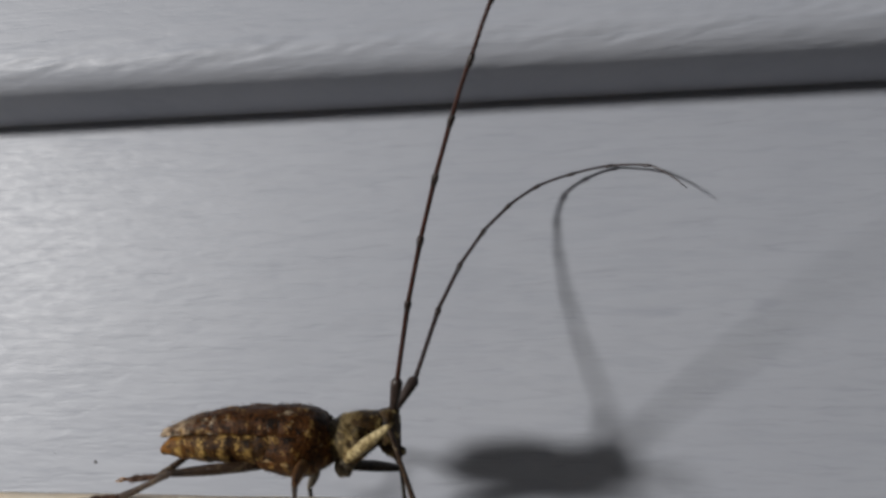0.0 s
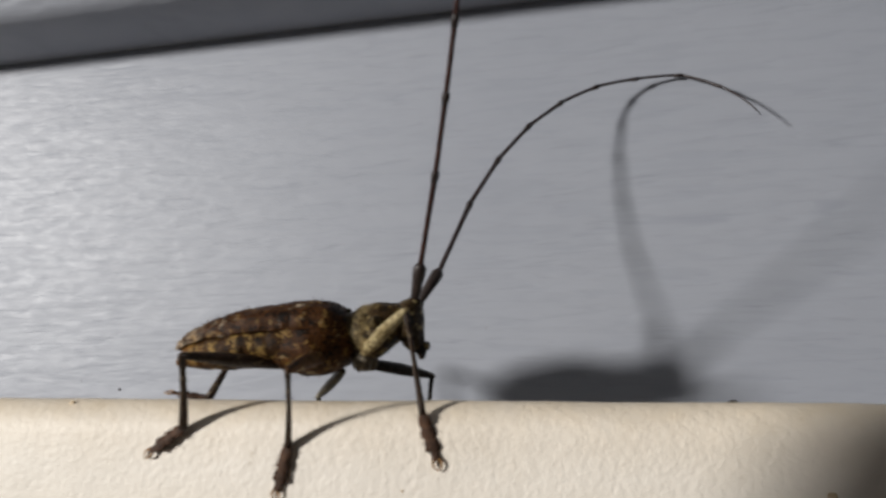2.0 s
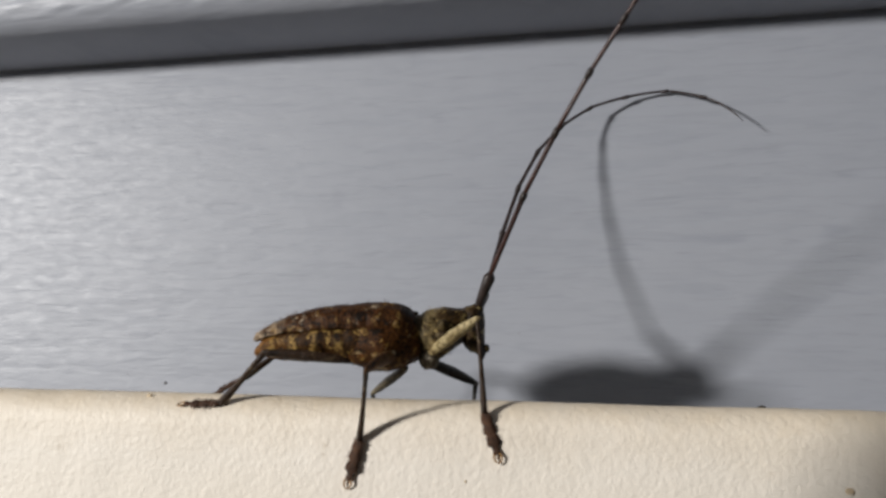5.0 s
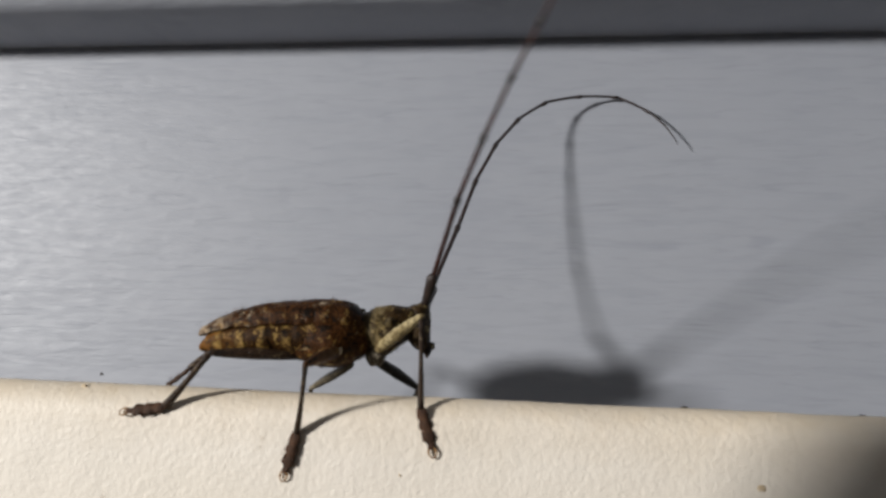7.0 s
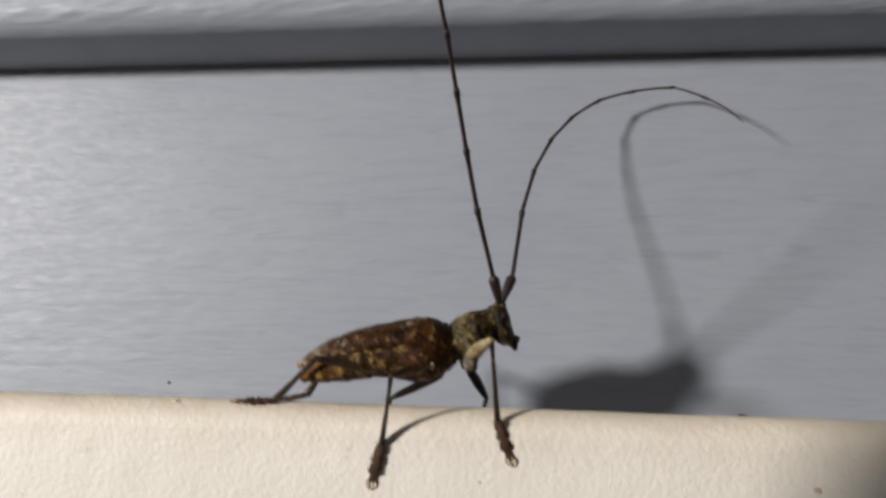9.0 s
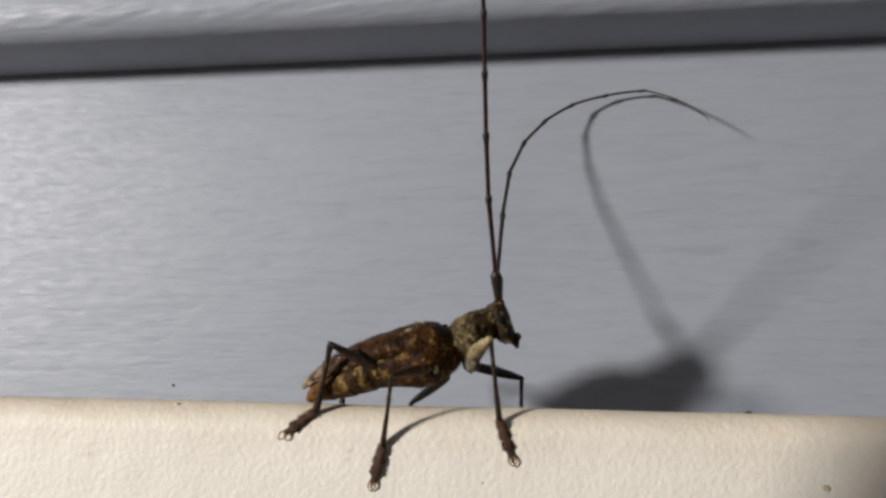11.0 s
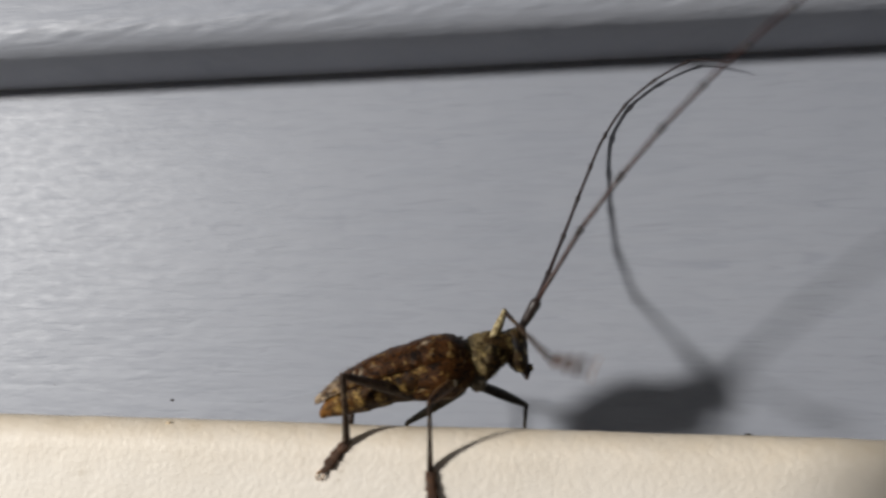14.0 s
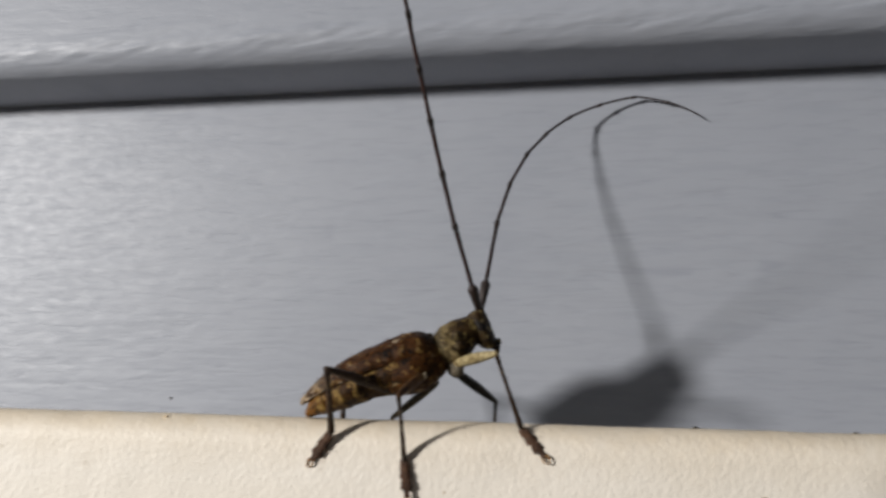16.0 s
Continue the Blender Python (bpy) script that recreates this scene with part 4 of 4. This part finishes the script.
# each foot: seconds, ankle, toe, and the way the knee points, in cm
STEPS = {
    "front_near": [
        (0, (4.27, -2.656, -0.09), (4.40, -2.694, -0.47), (3.98, -2.702, 0.73)),
        (0.5, (4.27, -2.656, -0.09), (4.40, -2.694, -0.47), (4.21, -2.697, 0.79)),
        (1, (4.27, -2.656, -0.09), (4.40, -2.694, -0.47), (4.15, -2.694, 0.78)),
        (2.5, (4.27, -2.656, -0.09), (4.40, -2.694, -0.47), (4.11, -2.706, 0.76)),
        (3.5, (4.27, -2.656, -0.09), (4.40, -2.694, -0.47), (4.19, -2.741, 0.77)),
        (4, (4.27, -2.656, -0.09), (4.40, -2.694, -0.47), (4.17, -2.742, 0.77)),
        (6.5, (4.27, -2.656, -0.09), (4.40, -2.694, -0.47), (4.26, -2.649, 0.79)),
        (8, (4.27, -2.656, -0.09), (4.40, -2.694, -0.47), (4.19, -2.864, 0.75)),
        (8.5, (4.27, -2.656, -0.09), (4.40, -2.694, -0.47), (4.30, -2.906, 0.75)),
        (9, (4.27, -2.656, -0.09), (4.40, -2.694, -0.47), (4.21, -2.967, 0.73)),
        (12, (4.27, -2.656, -0.09), (4.40, -2.694, -0.47), (4.19, -2.965, 0.72)),
        (12.5, (4.27, -2.656, -0.09), (4.40, -2.694, -0.47), (4.26, -2.929, 0.74)),
        (13.1, (4.27, -2.656, -0.09), (4.40, -2.694, -0.47), (4.29, -2.923, 0.75)),
        (13.5, (4.51, -2.720, 0.08), (4.69, -2.796, -0.27), (4.43, -2.728, 0.95)),
        (13.6, (4.74, -2.720, 0.17), (4.79, -2.780, 0.09), (4.30, -2.620, 1.07)),
        (13.7, (4.81, -2.720, 0.61), (5.15, -2.780, 0.41), (4.39, -2.620, 1.16)),
        (13.8, (4.89, -2.720, 0.68), (5.32, -2.780, 0.59), (4.35, -2.620, 1.22)),
        (13.9, (4.95, -2.720, 0.77), (5.37, -2.780, 0.79), (4.37, -2.620, 1.23)),
        (13.96, (4.94, -2.730, 0.80), (5.34, -2.790, 0.84), (4.37, -2.420, 1.23)),
        (14, (4.85, -2.786, 0.73), (5.24, -2.834, 0.63), (4.37, -2.239, 1.21)),
        (14.04, (4.90, -2.740, 0.58), (5.22, -2.800, 0.43), (4.50, -2.420, 1.14)),
        (14.1, (4.92, -2.720, 0.51), (5.23, -2.780, 0.38), (4.60, -2.620, 1.08)),
        (14.2, (5.08, -2.720, 0.44), (5.29, -2.780, 0.35), (4.62, -2.620, 1.02)),
        (14.3, (5.18, -2.720, 0.48), (5.43, -2.780, 0.40), (4.66, -2.620, 1.03)),
        (14.4, (4.92, -2.569, -0.03), (5.18, -2.690, -0.32), (4.70, -2.776, 0.79)),
        (15, (4.92, -2.569, -0.03), (5.18, -2.690, -0.32), (4.65, -2.840, 0.76)),
        (16, (4.92, -2.569, -0.03), (5.18, -2.690, -0.32), (4.66, -2.813, 0.77)),
    ],
    "mid_near": [
        (0, (3.08, -2.700, -0.37), (2.98, -2.700, -0.76), (3.27, -3.239, 0.27)),
        (0.5, (3.08, -2.700, -0.37), (2.98, -2.700, -0.76), (3.32, -3.232, 0.27)),
        (2, (3.08, -2.700, -0.37), (2.98, -2.700, -0.76), (3.31, -3.240, 0.26)),
        (2.5, (3.08, -2.700, -0.37), (2.98, -2.700, -0.76), (3.27, -3.242, 0.26)),
        (3.5, (3.08, -2.700, -0.37), (2.98, -2.700, -0.76), (3.32, -3.232, 0.27)),
        (4, (3.08, -2.700, -0.37), (2.98, -2.700, -0.76), (3.27, -3.235, 0.28)),
        (6.5, (3.08, -2.700, -0.37), (2.98, -2.700, -0.76), (3.31, -3.231, 0.27)),
        (8, (3.08, -2.700, -0.37), (2.98, -2.700, -0.76), (3.25, -3.221, 0.30)),
        (8.5, (3.08, -2.700, -0.37), (2.98, -2.700, -0.76), (3.31, -3.190, 0.30)),
        (9, (3.08, -2.700, -0.37), (2.98, -2.700, -0.76), (3.24, -3.169, 0.33)),
        (11.5, (3.08, -2.700, -0.37), (2.98, -2.700, -0.76), (3.24, -3.164, 0.33)),
        (12, (3.08, -2.700, -0.37), (2.98, -2.700, -0.76), (3.18, -3.124, 0.37)),
        (12.2, (3.22, -2.750, -0.11), (3.05, -2.750, -0.39), (3.36, -3.100, 0.51)),
        (12.4, (3.66, -2.700, -0.39), (3.71, -2.736, -0.79), (3.66, -3.213, 0.27)),
        (14.5, (3.66, -2.700, -0.39), (3.71, -2.736, -0.79), (3.75, -3.204, 0.27)),
        (15.5, (3.66, -2.700, -0.39), (3.71, -2.736, -0.79), (3.68, -3.185, 0.30)),
        (16, (3.66, -2.700, -0.39), (3.71, -2.736, -0.79), (3.69, -3.188, 0.29)),
    ],
    "hind_near": [
        (0, (1.22, -2.494, 0.01), (0.83, -2.529, -0.02), (1.87, -2.811, 0.29)),
        (0.5, (1.43, -2.551, -0.01), (1.04, -2.610, -0.09), (2.04, -2.722, 0.44)),
        (1, (1.59, -2.549, -0.02), (1.27, -2.784, -0.10), (2.02, -2.704, 0.53)),
        (1.3, (1.64, -2.547, -0.09), (1.27, -2.641, -0.20), (2.07, -2.789, 0.38)),
        (1.5, (1.58, -2.545, -0.02), (1.19, -2.545, 0.08), (2.05, -2.846, 0.51)),
        (1.7, (1.57, -2.609, 0.19), (1.18, -2.604, 0.18), (2.29, -2.952, 0.71)),
        (2, (2.06, -2.705, -0.23), (1.73, -2.692, -0.45), (2.27, -3.110, 0.40)),
        (2.3, (2.06, -2.705, -0.23), (1.73, -2.692, -0.45), (2.27, -3.110, 0.40)),
        (2.5, (1.92, -2.919, 0.17), (1.53, -2.919, 0.10), (2.48, -3.226, 0.62)),
        (2.7, (1.93, -2.720, 0.05), (1.45, -2.720, -0.01), (2.27, -3.085, 0.39)),
        (3, (1.74, -2.422, 0.09), (1.35, -2.422, 0.04), (2.13, -2.874, 0.59)),
        (3.5, (1.50, -2.498, 0.01), (1.11, -2.556, 0.01), (2.05, -2.554, 0.51)),
        (4, (1.48, -2.523, -0.00), (1.08, -2.533, -0.00), (2.05, -2.764, 0.45)),
        (6.5, (1.70, -2.685, -0.21), (1.30, -2.682, -0.24), (2.19, -2.844, 0.37)),
        (7, (1.70, -2.677, -0.19), (1.30, -2.693, -0.25), (2.21, -2.886, 0.35)),
        (7.5, (1.73, -2.658, -0.15), (1.33, -2.675, -0.20), (2.21, -2.900, 0.42)),
        (8, (1.99, -2.584, -0.04), (1.60, -2.639, -0.13), (2.29, -2.941, 0.58)),
        (8.5, (1.96, -2.573, -0.04), (1.56, -2.614, -0.07), (2.39, -2.838, 0.53)),
        (9, (1.83, -2.486, 0.01), (1.43, -2.537, -0.00), (2.36, -2.785, 0.48)),
        (9.2, (1.83, -2.486, 0.01), (1.43, -2.537, -0.00), (2.36, -2.785, 0.48)),
        (10, (2.02, -2.900, 0.15), (1.68, -2.900, 0.05), (2.30, -3.100, 0.70)),
        (10.8, (2.33, -2.589, -0.05), (2.03, -2.697, -0.29), (2.51, -2.861, 0.64)),
        (12.5, (2.32, -2.592, -0.06), (2.01, -2.699, -0.28), (2.55, -2.882, 0.61)),
        (13.1, (2.34, -2.616, -0.08), (1.97, -2.694, -0.22), (2.59, -2.896, 0.58)),
        (13.25, (2.60, -2.850, 0.05), (2.32, -2.850, -0.18), (2.75, -3.150, 0.80)),
        (13.5, (2.77, -2.687, -0.22), (2.51, -2.699, -0.52), (2.77, -3.073, 0.45)),
        (14, (2.78, -2.663, -0.15), (2.54, -2.690, -0.46), (2.83, -3.032, 0.54)),
        (14.5, (2.83, -2.719, -0.12), (2.60, -2.692, -0.44), (2.91, -3.098, 0.56)),
        (16, (2.83, -2.719, -0.12), (2.60, -2.692, -0.44), (2.86, -3.062, 0.58)),
    ],
    "front_far": [
        (0, (4.01, -1.663, -0.65), (4.05, -1.728, -1.05), (3.87, -1.478, 0.18)),
        (0.5, (4.01, -1.663, -0.65), (4.05, -1.728, -1.05), (4.09, -1.536, 0.21)),
        (1, (4.01, -1.663, -0.65), (4.05, -1.728, -1.05), (4.04, -1.517, 0.21)),
        (3, (4.01, -1.663, -0.65), (4.05, -1.728, -1.05), (4.07, -1.507, 0.20)),
        (3.5, (4.01, -1.663, -0.65), (4.05, -1.728, -1.05), (3.97, -1.420, 0.18)),
        (4, (4.01, -1.663, -0.65), (4.05, -1.728, -1.05), (3.96, -1.422, 0.18)),
        (6.5, (3.88, -1.661, -0.78), (3.92, -1.726, -1.17), (4.05, -1.527, 0.07)),
        (7.5, (3.88, -1.661, -0.78), (3.92, -1.726, -1.17), (4.03, -1.450, 0.06)),
        (8.5, (3.88, -1.661, -0.78), (3.92, -1.726, -1.17), (4.09, -1.395, 0.02)),
        (9.2, (3.88, -1.661, -0.78), (3.92, -1.726, -1.17), (4.08, -1.423, 0.03)),
        (10.2, (4.30, -1.500, -0.45), (4.40, -1.550, -0.80), (4.50, -1.600, 0.40)),
        (11.2, (4.49, -1.660, -0.63), (4.54, -1.726, -1.02), (4.42, -1.567, 0.24)),
        (12.5, (4.49, -1.660, -0.63), (4.54, -1.727, -1.02), (4.40, -1.582, 0.24)),
        (13, (4.49, -1.660, -0.63), (4.54, -1.728, -1.02), (4.44, -1.603, 0.24)),
        (13.5, (4.45, -1.660, -0.74), (4.50, -1.729, -1.13), (4.51, -1.731, 0.13)),
        (14, (4.51, -1.660, -0.68), (4.57, -1.728, -1.07), (4.55, -1.578, 0.19)),
        (14.5, (4.51, -1.660, -0.68), (4.57, -1.728, -1.07), (4.60, -1.542, 0.19)),
        (15, (4.51, -1.660, -0.68), (4.57, -1.728, -1.07), (4.54, -1.510, 0.18)),
        (16, (4.51, -1.660, -0.68), (4.57, -1.728, -1.07), (4.54, -1.543, 0.19)),
    ],
    "mid_far": [
        (0, (3.08, -1.639, -0.81), (3.06, -1.703, -1.20), (2.79, -1.325, -0.05)),
        (0.5, (3.08, -1.639, -0.81), (3.06, -1.703, -1.20), (2.82, -1.455, -0.01)),
        (1, (3.08, -1.639, -0.81), (3.06, -1.703, -1.20), (2.78, -1.446, -0.02)),
        (3.5, (3.08, -1.639, -0.81), (3.06, -1.703, -1.20), (2.86, -1.425, 0.00)),
        (4, (3.08, -1.639, -0.81), (3.06, -1.703, -1.20), (2.83, -1.424, -0.01)),
        (6.5, (2.86, -1.640, -0.86), (2.84, -1.704, -1.25), (2.83, -1.518, 0.00)),
        (7.5, (2.86, -1.640, -0.86), (2.84, -1.704, -1.25), (2.82, -1.512, -0.00)),
        (8, (2.86, -1.640, -0.86), (2.84, -1.704, -1.25), (2.86, -1.496, -0.00)),
        (8.5, (2.86, -1.640, -0.86), (2.84, -1.704, -1.25), (2.97, -1.570, 0.00)),
        (9.2, (2.86, -1.640, -0.86), (2.84, -1.704, -1.25), (2.94, -1.627, 0.01)),
        (11.2, (3.16, -1.640, -0.90), (3.14, -1.704, -1.29), (3.16, -1.426, -0.05)),
        (13, (3.16, -1.640, -0.90), (3.14, -1.705, -1.29), (3.12, -1.606, -0.03)),
        (14, (3.16, -1.640, -0.90), (3.14, -1.705, -1.29), (3.21, -1.738, -0.04)),
        (14.5, (3.16, -1.640, -0.90), (3.14, -1.705, -1.29), (3.25, -1.674, -0.04)),
        (16, (3.16, -1.640, -0.90), (3.14, -1.705, -1.29), (3.26, -1.656, -0.04)),
    ],
    "hind_far": [
        (0, (1.32, -1.950, 0.13), (0.92, -1.970, 0.10), (1.85, -1.605, 0.58)),
        (0.5, (1.36, -1.950, 0.13), (0.96, -1.970, 0.10), (1.98, -1.685, 0.57)),
        (1, (1.39, -1.950, 0.11), (1.00, -1.972, 0.05), (1.97, -1.643, 0.58)),
        (1.5, (1.76, -1.950, 0.18), (1.37, -1.998, 0.12), (2.10, -1.569, 0.77)),
        (2, (1.85, -1.950, -0.01), (1.46, -1.991, 0.05), (2.07, -1.610, 0.66)),
        (2.5, (1.84, -1.950, 0.01), (1.44, -1.991, 0.05), (2.05, -1.597, 0.67)),
        (3, (1.39, -1.950, -0.01), (0.99, -1.993, 0.00), (1.93, -1.770, 0.52)),
        (3.5, (1.42, -1.950, 0.16), (1.07, -1.993, -0.01), (2.02, -1.662, 0.57)),
        (4, (1.51, -1.950, 0.26), (1.12, -2.003, 0.18), (2.06, -1.583, 0.68)),
        (6.5, (1.52, -2.020, 0.02), (1.32, -2.099, -0.32), (2.04, -1.817, 0.56)),
        (7, (1.58, -1.950, 0.18), (1.28, -2.000, -0.08), (2.11, -1.747, 0.71)),
        (7.5, (1.61, -1.950, 0.10), (1.44, -2.069, -0.24), (2.11, -1.649, 0.62)),
        (8, (1.91, -1.950, 0.04), (1.54, -2.039, -0.09), (2.15, -1.684, 0.73)),
        (8.5, (2.09, -1.950, 0.13), (1.84, -2.240, 0.04), (2.39, -1.618, 0.77)),
        (9, (2.02, -1.914, 0.04), (1.64, -1.945, -0.05), (2.31, -1.629, 0.61)),
        (11, (2.34, -1.700, -0.26), (2.23, -1.763, -0.64), (2.36, -1.565, 0.51)),
        (12, (2.34, -1.700, -0.26), (2.23, -1.763, -0.64), (2.36, -1.567, 0.51)),
        (13, (2.34, -1.700, -0.26), (2.23, -1.763, -0.64), (2.47, -1.557, 0.49)),
        (13.5, (2.48, -1.700, -0.26), (2.38, -1.763, -0.64), (2.53, -1.595, 0.51)),
        (14, (2.51, -1.700, -0.26), (2.40, -1.763, -0.65), (2.59, -1.612, 0.50)),
        (16, (2.64, -1.700, -0.24), (2.54, -1.763, -0.62), (2.61, -1.551, 0.52)),
    ],
}
TIMES = sorted({r[0] for r in BODY_ROWS} | {r[0] for rows in STEPS.values() for r in rows} | {4.7, 5.3, 5.9, 9.6, 10.5, 11.3})


def between(rows, t):
    """The row at t seconds, on a straight line between its neighbours, as a flat array."""
    flat = [np.hstack([np.ravel(v) for v in r[1:]]) for r in rows]
    ts = [r[0] for r in rows]
    return np.array([np.interp(t, ts, c) for c in np.array(flat).T])


def aimed(a, b, up):
    """A pose at a whose x axis points to b and whose z axis leans to up."""
    x = (b - a).normalized()
    y = up.cross(x).normalized()
    z = x.cross(y)
    m = Matrix((x, y, z)).transposed().to_4x4()
    m.translation = a
    return m


def knee_of(kind, hip, ankle, hint):
    """The knee of a limb with thigh and shin of fixed lengths, bent towards hint; and the ankle, pulled in where it is out of reach."""
    upper, lower = (n * CM for n in LEG_SIZES[kind])
    way = ankle - hip
    d = min(way.length, (upper + lower) * 0.995)
    way.normalize()
    along = (upper ** 2 - lower ** 2 + d * d) / (2 * d)
    off = math.sqrt(max(0.0, upper ** 2 - along * along))
    side = (hint - hip) - way * (hint - hip).dot(way)
    return hip + way * along + side.normalized() * off, hip + way * d


def swept(base, guide):
    """Points along a swept curve from base, one antenna joint apart."""
    count = len(guide) // 3
    p = [base] + [Vector(guide[3 * k:3 * k + 3]) * CM for k in range(count)]
    p = [p[0] * 2 - p[1]] + p + [p[-1] * 2 - p[-2]]
    line = []
    for k in range(1, count + 1):
        a, b, c, d = p[k - 1:k + 3]
        for s in (q / 48 for q in range(48)):
            line.append(0.5 * (2 * b + (c - a) * s + (2 * a - 5 * b + 4 * c - d) * s * s + (3 * b - 3 * c + d - a) * s ** 3))
    tail = (line[-1] - line[-4]).normalized()
    line += [line[-1] + tail * 0.0004 * k for k in range(1, 60)]
    out, k = [base], 0
    for n in JOINTS:
        while k < len(line) - 1 and (line[k] - out[-1]).length < n * CM:
            k += 1
        out.append(out[-1] + (line[k] - out[-1]).normalized() * n * CM)
    return out


def motions():
    rows = {}
    for t in TIMES:
        x, z, pitch, fore, heading = between(BODY_ROWS, t)
        body = at_cm(x, WAIST_Y, z, 0, -pitch, heading)
        front = at_cm(x, WAIST_Y, z, 0, -fore, heading)
        back = body.inverted()
        rows.setdefault(beetle, []).append((t, body))
        for ob in (pron, head):
            rows.setdefault(ob, []).append((t, back @ front))
        for chain, sweep, side in ((ANTENNAE[0], NEAR_SWEEP, -1), (ANTENNAE[1], FAR_SWEEP, 1)):
            base = front @ Vector(((0.65 if side < 0 else 0.67) * CM, side * 0.10 * CM, 0.02 * CM))
            pts = swept(base, between(sweep, t))
            for k, ob in enumerate(chain):
                rows.setdefault(ob, []).append((t, back @ aimed(pts[k], pts[k + 1], Vector((-0.4, -0.8, 0.3)))))
        for name, (a, b, c) in LEGS.items():
            v = between(STEPS[name], t) * CM
            hip = (front if name.startswith("front") else body) @ (Vector(HIPS[name]) * CM)
            knee, ankle = knee_of(name.split("_")[0], hip, Vector(v[0:3]), Vector(v[6:9]))
            toe = ankle + (Vector(v[3:6]) - Vector(v[0:3])).normalized() * SOLE * CM
            up = Vector((0, -1, 0.3)) if name.endswith("near") else Vector((0, 1, 0.3))
            high = min(1.0, max(0.0, (v[5] / CM + 0.3) / 0.25)) if name.startswith("hind") else 0.0
            sole_up = up * (1 - high) + Vector((0, -0.35, 1)) * high
            for ob, p, q, top in ((a, hip, knee, up), (b, knee, ankle, up), (c, ankle, toe, sole_up)):
                rows.setdefault(ob, []).append((t, back @ aimed(p, q, top)))
    for ob, keyed in rows.items():
        walk(ob, keyed)
    walk(phone, [(r[0], eye_pose(*r[1:]) @ PHONE_AT) for r in EYE_ROWS])


motions()
